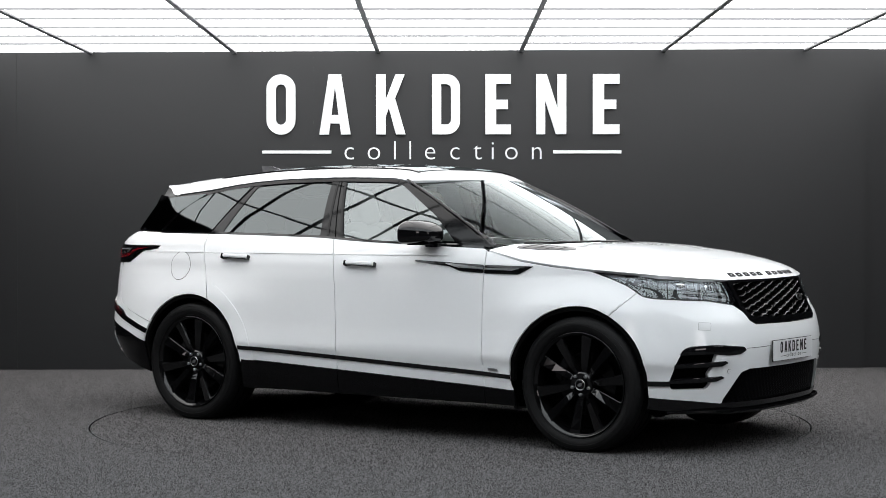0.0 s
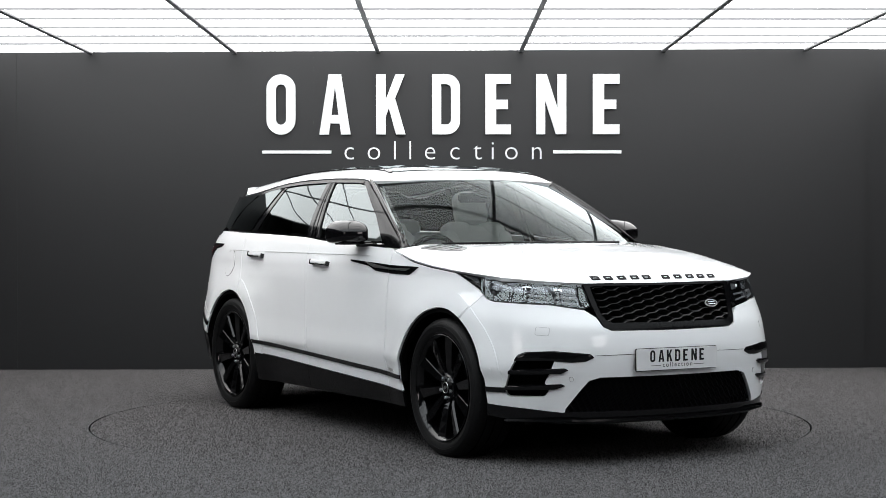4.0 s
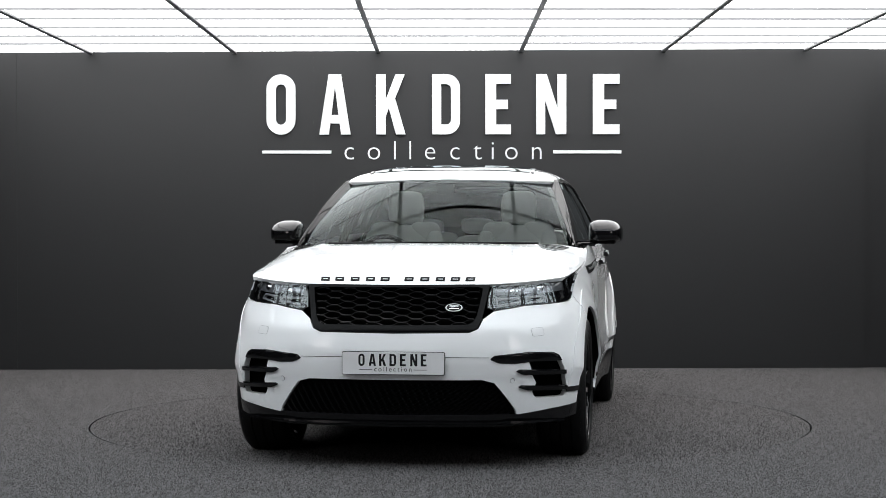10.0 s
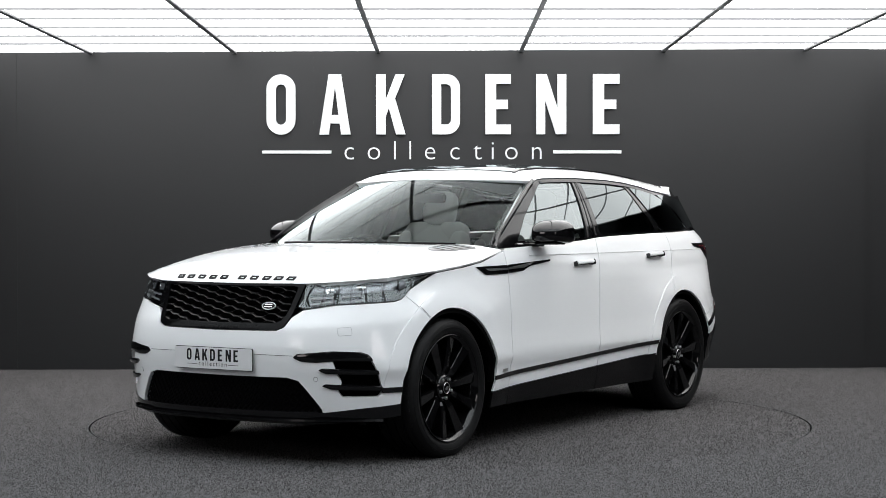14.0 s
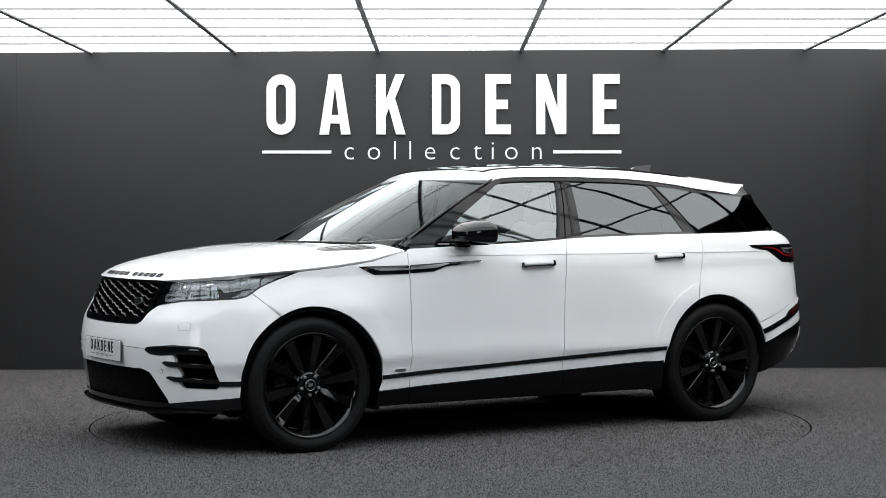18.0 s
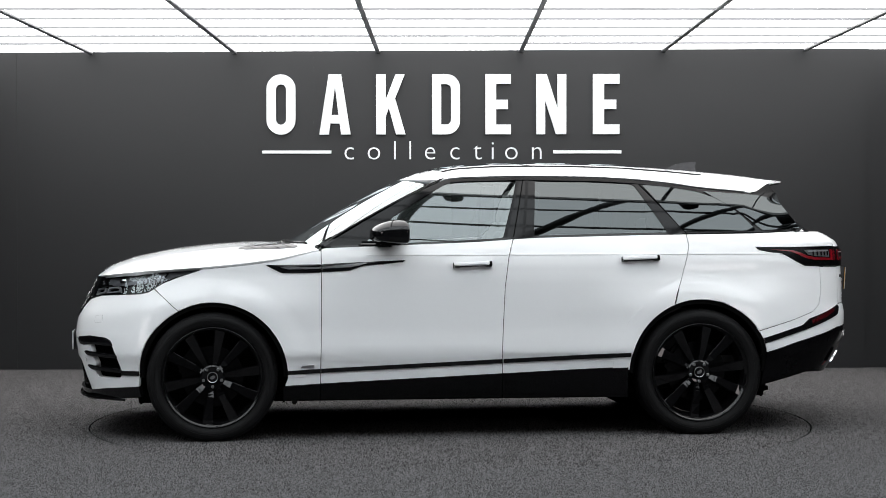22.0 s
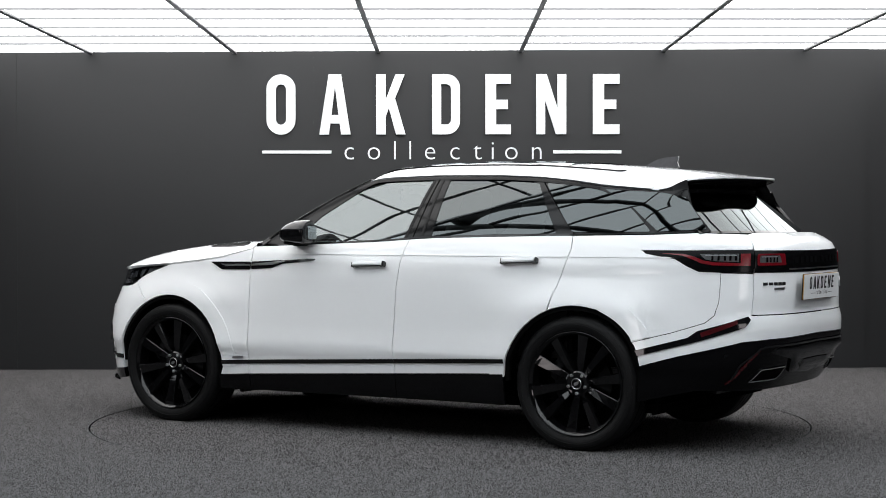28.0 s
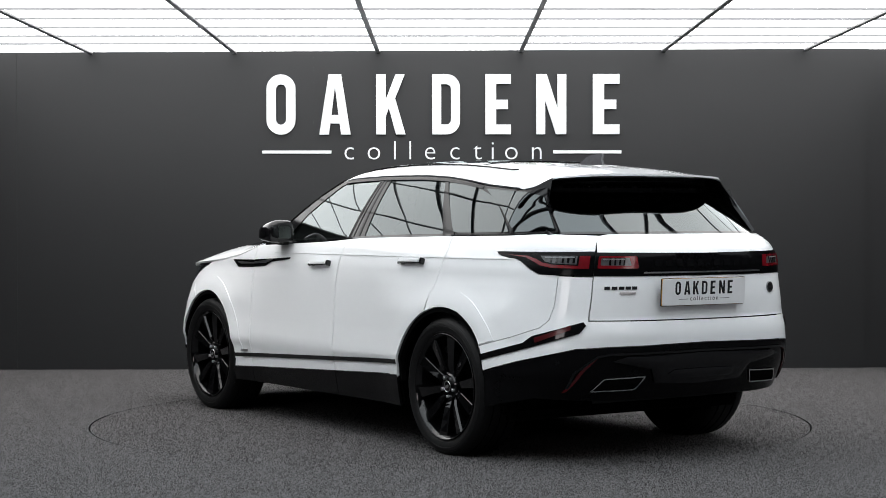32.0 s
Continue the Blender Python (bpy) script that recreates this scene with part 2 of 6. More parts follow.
def hall():
    # floor with a round hole for the turntable
    R, N = 2.267, 160
    bm = bmesh.new()
    ring = [bm.verts.new((R * math.cos(2 * math.pi * i / N), R * math.sin(2 * math.pi * i / N), 0)) for i in range(N)]
    mid = [bm.verts.new((3.4 * math.cos(2 * math.pi * i / N), 3.4 * math.sin(2 * math.pi * i / N), 0)) for i in range(N)]
    low = [bm.verts.new((v.co.x, v.co.y, -0.04)) for v in ring]

    def edge(i):
        a = 2 * math.pi * i / N
        c, s = math.cos(a), math.sin(a)
        k = 1 / max(abs(c) / 16.0, (abs(s) / (4.6 if s > 0 else 16.0)))
        return (c * k, s * k, 0)
    far = [bm.verts.new(edge(i)) for i in range(N)]
    for i in range(N):
        j = (i + 1) % N
        bm.faces.new((ring[i], mid[i], mid[j], ring[j]))
        bm.faces.new((mid[i], far[i], far[j], mid[j]))
        bm.faces.new((low[i], ring[i], ring[j], low[j]))
    tagged(new("floor", from_bm("floor", bm, CARPET)), "charcoal grey flecked carpet floor of the showroom", "floor", kind="structure")
    box_ob = box("ground", (-16, -16, -0.3), (16, 4.6, -0.05), HALL)
    tagged(box_ob, "dark slab under the carpet", "ground", kind="structure")
    # back wall with two returns
    w = new("wall_north", from_bm("wall_north", box_bm((-3.672, 0, 0), (3.588, 0.15, 2.74)), WALL))
    w.matrix_basis = WALL_TURN
    tagged(w, "matt charcoal painted display wall", "wall", kind="structure")
    for nm, x0, x1 in (("wall_west", -9.0, -3.672), ("wall_east", 3.588, 9.0)):
        o = new(nm, from_bm(nm, box_bm((x0, -0.003 if x0 < 0 else 0.03, 0), (x1, 0.15, 2.74)), WALL))
        o.matrix_basis = WALL_TURN
        tagged(o, "matt charcoal painted wall panel beside the display wall", "wall", kind="structure")
    for nm, lo, hi in (("wall_rear", (-16, -16.2, 0), (16, -16, 2.72)), ("wall_far_west", (-16.2, -16, 0), (-16, 4.6, 7)), ("wall_far_east", (16, -16, 0), (16.2, 4.6, 7)), ("wall_behind", (-16, 4.45, 0), (16, 4.6, 3.2))):
        tagged(box(nm, lo, hi, HALL), "plain grey hall wall closing the showroom", "wall", kind="structure")


CEIL_FRONT = -1.45


RAFT_W, RAFT_E = -4.28, 4.31
CROSS_ROWS = ((3.168, 0.0509), (2.584, 0.056), (1.967, 0.0603), (1.391, 0.0616), (0.791, 0.0581), (0.19, 0.058), (-0.42, 0.058), (-1.03, 0.058))


def lit_ceiling():
    """Luminous ceiling of 1.2 x 0.6 m tiles on a dark bar grid."""
    tilt = Matrix.Translation((0, 0, CEIL_Z - 0.006)) @ pose(0, 0, 0, 0, -0.3, 0)
    bm = bmesh.new()
    bmesh.ops.create_cube(bm, size=1, matrix=Matrix.Translation(((RAFT_W + RAFT_E) / 2, (CEIL_FRONT + 4.2) / 2, 0.033)) @ Matrix.Diagonal((RAFT_E - RAFT_W, 4.2 - CEIL_FRONT, 0.04, 1)))
    c = new("ceiling", from_bm("ceiling", bm, TILE))
    c.matrix_basis = tilt
    tagged(c, "glowing white luminous ceiling of translucent tiles", "ceiling", kind="structure")
    long_bars = tagged(new("ceiling_grid"), "slim grey metal bars framing the luminous ceiling", "ceiling grid", kind="structure")
    long_bars.matrix_basis = tilt
    xs = [-3.04 + 1.2215 * k for k in range(-1, 7)]
    for x in xs:
        child("bar", from_bm("bar", box_bm((x - 0.019, CEIL_FRONT, -0.006), (x + 0.019, 3.9, 0.0125), 0.003, 1), BAR), long_bars)
    for k, (y, lean) in enumerate(CROSS_ROWS):
        w = (0.0032, 0.008, 0.022)[(k > 3) + (k > 4)]
        bm = box_bm((RAFT_W, -w, -0.003), (RAFT_E, w, 0.0122))
        bm.transform(Matrix.Translation((0, y, 0)) @ Matrix.Rotation(lean, 4, "Z"))
        child("cross_bar", from_bm("cross_bar", bm, BAR if k > 3 else SLIM), long_bars)
    child("edge_bar", from_bm("edge_bar", box_bm((RAFT_W, CEIL_FRONT - 0.05, -0.02), (RAFT_E, CEIL_FRONT - 0.02, 0.04)), BAR), long_bars)


def side_ceilings():
    """Dark ceilings on either side of the luminous one."""
    for nm, x0, x1 in (("ceiling_west", -16.0, RAFT_W - 0.03), ("ceiling_east", RAFT_E + 0.03, 16.0)):
        tagged(box(nm, (x0, CEIL_FRONT - 0.04, CEIL_Z + 0.03), (x1, 4.6, CEIL_Z + 0.15), HALL), "dark plain ceiling beside the luminous ceiling", "ceiling", kind="structure")


def vault():
    """Barrel roof of translucent sheets on dark arched ribs, over the front of the hall."""
    y0, y1, z0, rise = -16.0, CEIL_FRONT - 0.06, CEIL_Z + 0.02, 3.6
    def arch(a, off=0.0):
        return ((y0 + y1) / 2 + ((y1 - y0) / 2 - off) * math.cos(a), z0 + (rise - off) * math.sin(a))
    n = 40

    def sheets(bays, x0, x1, verts, faces):
        for i in bays:
            for off, flip in ((0.0, False), (-0.03, True)):
                k = len(verts)
                verts += [(x0, *arch(math.pi * i / n, off)), (x0, *arch(math.pi * (i + 1) / n, off)), (x1, *arch(math.pi * (i + 1) / n, off)), (x1, *arch(math.pi * i / n, off))]
                faces.append((k + 3, k + 2, k + 1, k) if flip else (k, k + 1, k + 2, k + 3))
    verts, faces = [], []
    sheets(LIT_BAYS, -VAULT_HALF, VAULT_HALF, verts, faces)
    o = new("vault_roof", mesh_of("vault_roof", verts, faces, SKYLIGHT))
    tagged(o, "bright translucent barrel roof over the showroom", "roof", kind="structure")
    # unseen dark sheets, added to limit where the roof gives light
    verts, faces = [], []
    sheets([i for i in range(n) if i not in LIT_BAYS], -16.0, 16.0, verts, faces)
    for x0, x1 in ((-16.0, -VAULT_HALF), (VAULT_HALF, 16.0)):
        sheets(LIT_BAYS, x0, x1, verts, faces)
    o = new("vault_blackout", mesh_of("vault_blackout", verts, faces, HALL))
    tagged(o, "unseen dark sheets added to hold back the barrel roof's light", "roof", kind="structure")
    g = tagged(new("roof_frame"), "dark steel arched ribs and purlins under the barrel roof", "roof frame", kind="structure")
    for k in range(-7, 8):
        x = 1.95 * k + 0.25
        child("rib", from_bm("rib", tube_bm([(x, *arch(math.pi * i / 48, 0.08)) for i in range(49)], 0.085, 8), RIB, True), g)
    for i in range(1, 12):
        a = math.pi * i / 12
        child("purlin", from_bm("purlin", tube_bm([(-16, *arch(a, 0.06)), (16, *arch(a, 0.06))], 0.045, 6), RIB), g)
    # gable ends close the roof
    for x in (-16.1, 16.0):
        vs = [(x, *arch(math.pi * i / n)) for i in range(n + 1)]
        bm = bmesh.new()
        f = bm.faces.new([bm.verts.new(v) for v in vs])
        r = bmesh.ops.extrude_face_region(bm, geom=[f])
        bmesh.ops.translate(bm, verts=[v for v in r["geom"] if isinstance(v, bmesh.types.BMVert)], vec=(0.1, 0, 0))
        tagged(new("wall_gable", from_bm("wall_gable", bm, HALL)), "plain grey gable end of the barrel roof", "wall", kind="structure")


def softbox(x, y, z):
    """A photographer's softbox on a tripod stand, turned to the turntable."""
    m = Matrix.Translation((x, y, 0)) @ pose(0, 0, 0, 0, 0, math.degrees(math.atan2(-x, y)) + 180)
    g = tagged(new("softbox_lamp"), "black softbox with a glowing white front on a tripod", "studio lamp", "softbox lamps")
    g.matrix_basis = m
    bm = bmesh.new()
    w, h = 1.45, 1.25
    front = [bm.verts.new((a * w, 0.0, z + b * h)) for a, b in ((-1, -1), (1, -1), (1, 1), (-1, 1))]
    back = [bm.verts.new((a * 0.2, -0.55, z + b * 0.2)) for a, b in ((-1, -1), (1, -1), (1, 1), (-1, 1))]
    for i in range(4):
        bm.faces.new((front[i], front[(i + 1) % 4], back[(i + 1) % 4], back[i]))
    bm.faces.new(back)
    child("hood", from_bm("hood", bm, RIB), g)
    child("diffuser", from_bm("diffuser", box_bm((-w + 0.02, -0.03, z - h + 0.02), (w - 0.02, -0.02, z + h - 0.02)), SOFT), g, "glowing white cloth")
    child("pole", from_bm("pole", tube_bm([(0, -0.6, 0.5), (0, -0.6, z)], 0.02), RIB, True), g)
    for k in range(3):
        a = 2 * math.pi * k / 3
        child("leg", from_bm("leg", tube_bm([(0, -0.6, 0.7), (0.5 * math.cos(a), -0.6 + 0.5 * math.sin(a), 0.012)], 0.012), RIB, True), g)


hall()
lit_ceiling()
side_ceilings()
vault()
floor_pile()
softbox(-9.6, -13.6, 3.9)
softbox(9.6, -13.6, 3.9)

# ---------- the turntable ----------
def turntable_disc():
    R, N = 2.2555, 160
    bm = bmesh.new()
    top = [bm.verts.new((R * math.cos(2 * math.pi * i / N), R * math.sin(2 * math.pi * i / N), -0.002)) for i in range(N)]
    low = [bm.verts.new((v.co.x, v.co.y, -0.036)) for v in top]
    bm.faces.new(top)
    bm.faces.new(low[::-1])
    for i in range(N):
        bm.faces.new((top[i], low[i], low[(i + 1) % N], top[(i + 1) % N]))
    ob = new("turntable", from_bm("turntable", bm, CARPET))
    return tagged(ob, "round carpeted turntable set flush in the floor", "turntable")


turntable = turntable_disc()
_rng = np.random.default_rng(8)
_n = int(math.pi * 2.255 ** 2 / 0.0093 ** 2)
_r, _a = 2.249 * np.sqrt(_rng.uniform(0, 1, _n)), _rng.uniform(0, 2 * math.pi, _n)
child("carpet_top", pile_mesh("carpet_top", np.stack([_r * np.cos(_a), _r * np.sin(_a)], 1), 9), turntable, "short flecked carpet tufts")
rim = spun("turntable_rim", [(2.2562, -0.045), (2.2668, -0.045), (2.2668, -0.0015), (2.2655, -0.0015), (2.2655, -0.038), (2.2562, -0.038)], TRIM, None, steps=160, closed=True, m=pose(0, 0, 0, 90, 0, 0))
tagged(rim, "thin black seam ring round the turntable", "trim ring", kind="structure")

# ---------- the car: surfaces ----------
# Car space: x to the nose, y to its left, z up; origin on the turntable's axis.
HUB_F, HUB_R, HUB_Z, ARCH = 1.49, -1.384, 0.372, 0.432
XF, XR, PF, PR = 1.55, -1.5, 3.0, 3.6
half_width = table([0.15, 0.24, 0.33, 0.455, 0.503, 0.64, 0.80, 0.93, 1.02, 1.08, 1.12, 1.16, 1.20, 1.24],
                   [0.885, 0.908, 0.925, 0.939, 0.957, 0.946, 0.942, 0.938, 0.928, 0.912, 0.897, 0.879, 0.853, 0.822], 0.010)
plan_taper = table([-2.5, -1.8, -1.3, -0.6, 0.5, 1.1, 1.5, 1.8, 2.4], [0.870, 0.930, 0.978, 1.0, 1.0, 0.985, 0.957, 0.928, 0.905], 0.15)
high_part = table([0.2, 0.55, 0.95, 1.2], [0.3, 0.35, 1.0, 1.0], 0.06)
nose = table([0.15, 0.28, 0.37, 0.5, 0.56, 0.61, 0.66, 0.71, 0.74, 0.77, 0.82, 0.95, 1.0, 1.1],
             [2.26, 2.290, 2.302, 2.320, 2.328, 2.329, 2.323, 2.313, 2.302, 2.282, 2.252, 2.195, 2.15, 2.03], 0.012)
tail = table([0.15, 0.31, 0.43, 0.56, 0.60, 0.70, 0.73, 0.77, 0.87, 0.97, 1.10, 1.15, 1.18, 1.21, 1.24],
             [2.2, 2.28, 2.375, 2.432, 2.445, 2.455, 2.452, 2.44, 2.446, 2.442, 2.436, 2.412, 2.36, 2.285, 2.2], 0.008)


def smooth(a):
    a = np.clip(a, 0, 1)
    return a * a * (3 - 2 * a)


def width_at(x, z, k=1.0):
    """Half width of the flank, with the wheel-arch flares; k: how far round a corner."""
    f = 0.0
    for hub, amount in ((HUB_F, 0.034), (HUB_R, 0.030)):
        r = np.hypot(x - hub, z - HUB_Z)
        f = f + 0.006 * smooth((0.60 - r) / 0.13) + amount * smooth((0.78 - np.abs(x - hub)) / 0.45) * smooth((0.99 - z) / 0.24)
    taper = 1 - (1 - plan_taper(x)) * high_part(z)
    return k * half_width(z) * taper + f * smooth((k - 0.55) / 0.4)


# arc length round half the body, from nose to tail
_th = np.linspace(0, math.pi / 2, 400)
_fx, _fy = XF + 0.785 * np.cos(_th) ** (2 / PF), 0.94 * np.sin(_th) ** (2 / PF)
_rx, _ry = XR - 0.95 * np.cos(_th) ** (2 / PR), 0.92 * np.sin(_th) ** (2 / PR)
_fq = np.concatenate([[0], np.cumsum(np.hypot(np.diff(_fx), np.diff(_fy)))])
_rq = np.concatenate([[0], np.cumsum(np.hypot(np.diff(_rx), np.diff(_ry)))])
Q1 = _fq[-1]
Q2 = Q1 + XF - XR
Q3 = Q2 + _rq[-1]


def qx(x):
    """Arc length of a place x on the flank."""
    if x > XF:
        return float(np.interp(-x, -_fx, _fq))
    if x < XR:
        return float(Q3 - np.interp(x, _rx, _rq))
    return Q1 + XF - x


def qf(y):
    return float(np.interp(y, _fy, _fq))


def qr(y):
    return float(Q3 - np.interp(y, _ry, _rq))


def body(q, z):
    """The lower body: a point for arc length q (negative: the right side) and height z."""
    q, z = np.asarray(q, float), np.asarray(z, float)
    s, a = np.sign(q) + (q == 0), np.abs(q)
    over = a > Q3
    a, s = np.where(over, 2 * Q3 - a, a), np.where(over, -s, s)
    tf = np.interp(a, _fq, _th)
    tr = np.interp(Q3 - a, _rq, _th)
    cf, cr = np.cos(tf), np.cos(tr)
    sf, sr = np.sin(tf), np.sin(tr)
    x = np.where(a < Q1, XF + (nose(z) - XF) * np.clip(cf, 0, 1) ** (2 / PF), np.where(a > Q2, XR - (tail(z) + XR) * np.clip(cr, 0, 1) ** (2 / PR), XF + Q1 - a))
    k = np.where(a < Q1, sf ** (2 / PF), np.where(a > Q2, sr ** (2 / PR), 1.0))
    return np.stack([x, s * width_at(x, z, k), z + 0 * q], -1)


green_taper = table([0.95, 0.6, 0.3, 0, -0.8, -1.3, -1.7, -2.0, -2.2], [0.935, 0.965, 0.985, 0.998, 1.0, 0.985, 0.945, 0.885, 0.825], 0.12)
green_y = table([1.08, 1.15, 1.25, 1.35, 1.45, 1.53, 1.60], [0.885, 0.862, 0.822, 0.777, 0.723, 0.672, 0.612], 0.03)


def green(x, z):
    """The window side above the belt."""
    return np.stack([x + 0 * z, green_taper(x) * green_y(z), z + 0 * x], -1)


def green_d(x, z):
    """The window side, drawn in behind the rear corner."""
    p = green(x, z)
    p[..., 1] *= 1 - 0.035 * smooth((-1.70 - p[..., 0]) / 0.40) * smooth((1.50 - p[..., 2]) / 0.15)
    return p


roof_mid = table([0.34, 0.28, 0.2, 0.1, 0.0, -0.2, -0.45, -0.7, -1.0, -1.4, -1.75, -2.08], [1.528, 1.552, 1.580, 1.599, 1.613, 1.627, 1.632, 1.63, 1.622, 1.597, 1.566, 1.523], 0.035)
roof_edge = table([0.34, 0.2, 0.1, 0.0, -0.36, -0.8, -1.05, -1.25, -1.45, -1.8, -1.95, -2.08], [1.46, 1.508, 1.522, 1.53, 1.538, 1.532, 1.518, 1.496, 1.466, 1.435, 1.452, 1.505], 0.03)
roof_half = lambda x: green_taper(x) * green_y(roof_edge(x)) - 0.001


def roof(u, v):
    """Along x by u, across by v in -1..1."""
    front = np.clip((0.34 - u) / 0.3, 0, 1)
    w = roof_half(u)
    c = (1 - np.clip(np.abs(v), 0, 1) ** 3.2) ** 0.62
    x = u - 0.2 * v * v * (1 - front)
    return np.stack([x, v * roof_half(x), roof_edge(x) + (roof_mid(u) - roof_edge(x)) * c], -1)


def screen(v, s):
    """Windscreen: v across, s from base to top."""
    x0, x1 = 1.07 - 0.20 * v * v, 0.325 - 0.215 * v * v
    z0, z1 = 1.118 - 0.008 * v * v, 1.535 - 0.018 * v * v
    bow = 4 * s * (1 - s) * 0.012
    return np.stack([x0 + (x1 - x0) * s + bow, v * (0.833 + (0.628 - 0.833) * s), z0 + (z1 - z0) * s + bow], -1)


bonnet_mid = table([2.232, 2.19, 2.10, 1.986, 1.784, 1.547, 1.371, 1.17, 0.95], [0.940, 0.982, 1.026, 1.058, 1.098, 1.128, 1.142, 1.146, 1.130], 0.02)
BONNET_BACK = 0.872
# the bonnet's leading edge lies on the body at height edge_z
edge_q = lambda v: qf(0.865 * v)
edge_z = table([0.0, 0.45, 0.62, 0.85, 1.0], [0.944, 0.945, 0.948, 0.962, 0.979], 0.04)
_v = np.linspace(0, 1, 60)
_front = np.array([body(edge_q(v), edge_z(v)) for v in _v])
CORNER_X = float(_front[-1][0])
side_edge_z = table([0.87, 0.95, 1.1, 1.3, 1.545, 1.70, CORNER_X + 0.02], [1.104, 1.084, 1.047, 1.020, 0.998, 0.990, 0.979])
_eu = np.linspace(0, 1, 60)
_ex = BONNET_BACK + (CORNER_X - BONNET_BACK) * _eu
_ez = side_edge_z(_ex)
_ey = np.array([body(qx(x), z)[1] for x, z in zip(_ex, _ez)])


def bonnet(u, v):
    """u from the cowl (0) to the leading edge (1), v across."""
    a = np.clip(np.abs(v), 0, 1)
    back = BONNET_BACK + 0.205 * (1 - v * v)
    x = back + (np.interp(a, _v, _front[:, 0]) - back) * u
    y = np.sign(v) * np.interp(u, _eu, _ey) * np.interp(a, _v, _front[:, 1]) / _front[-1][1]
    xc = 1.077 + (_front[0][0] + 0.01 - 1.077) * u
    ez = np.interp(u, _eu, _ez)
    c = (1 - a ** 3.0) ** 0.6
    power = 0.012 * np.exp(-((a - 0.78) / 0.14) ** 2) * smooth((1 - u) * 1.6)
    z = ez + (bonnet_mid(xc) - ez) * c + power
    z1 = _ez[-1] + (bonnet_mid(_front[0][0] + 0.01) - _ez[-1]) * c
    return np.stack([x, y, z + (edge_z(a) - z1) * np.clip(u, 0, 1.1) ** 8], -1)


gate_x = table([1.20, 1.30, 1.42, 1.50], [-2.255, -2.13, -1.985, -1.90], 0.01)


def rear_screen(v, z):
    y = v * table([1.19, 1.45], [0.735, 0.60])(z)
    return np.stack([gate_x(z) + 0.16 * v * v * v * v + 0.05 * v * v, y, z + 0 * v], -1)


# ---------- the car: panel maker ----------
def inset(poly, d):
    """The outline moved inwards by d."""
    pts = [Vector(p) for p in poly]
    area = sum(a.x * b.y - b.x * a.y for a, b in zip(pts, pts[1:] + pts[:1]))
    if area < 0:
        pts.reverse()
    out = []
    n = len(pts)
    for i in range(n):
        a, b, c = pts[i - 1], pts[i], pts[(i + 1) % n]
        e, f = (b - a), (c - b)
        if e.length < 1e-7 or f.length < 1e-7:
            out.append(tuple(b))
            continue
        n1, n2 = Vector((-e.y, e.x)).normalized(), Vector((-f.y, f.x)).normalized()
        m = n1 + n2
        m = m.normalized() if m.length > 1e-4 else n1
        out.append(tuple(b + m * min(d / max(m.dot(n1), 0.35), 3 * d)))
    return out


def rounded(poly, r, seg=4):
    """Corners of an outline rounded to about radius r."""
    pts = [Vector(p) for p in poly]
    out = []
    n = len(pts)
    for i in range(n):
        a, b, c = pts[i - 1], pts[i], pts[(i + 1) % n]
        d1, d2 = (a - b), (c - b)
        k1, k2 = min(r, d1.length * 0.45), min(r, d2.length * 0.45)
        p, q = b + d1.normalized() * k1, b + d2.normalized() * k2
        for j in range(seg + 1):
            t = j / seg
            out.append(tuple((1 - t) ** 2 * p + 2 * t * (1 - t) * b + t * t * q))
    return out


def dense(poly, step):
    out = []
    n = len(poly)
    for i in range(n):
        a, b = Vector(poly[i]), Vector(poly[(i + 1) % n])
        k = max(1, int(math.ceil((b - a).length / step)))
        out += [tuple(a + (b - a) * (j / k)) for j in range(k)]
    return out


def inside(px, py, poly):
    r = np.zeros(len(px), bool)
    n = len(poly)
    for i in range(n):
        (x1, y1), (x2, y2) = poly[i - 1], poly[i]
        c = (y1 > py) != (y2 > py)
        with np.errstate(divide="ignore", invalid="ignore"):
            r ^= c & (px < (x2 - x1) * (py - y1) / (y2 - y1 + 1e-30) + x1)
    return r


CENTRE = np.array([0.0, 0.0, 0.75])


def surface_normals(surf, a, b, e=0.002):
    n = np.cross(surf(a + e, b) - surf(a - e, b), surf(a, b + e) - surf(a, b - e))
    n /= np.linalg.norm(n, axis=1)[:, None] + 1e-12
    p = surf(a, b) - CENTRE
    p[:, 0] *= 0.25
    flip = (n * p).sum(1) < 0
    n[flip] *= -1
    return n


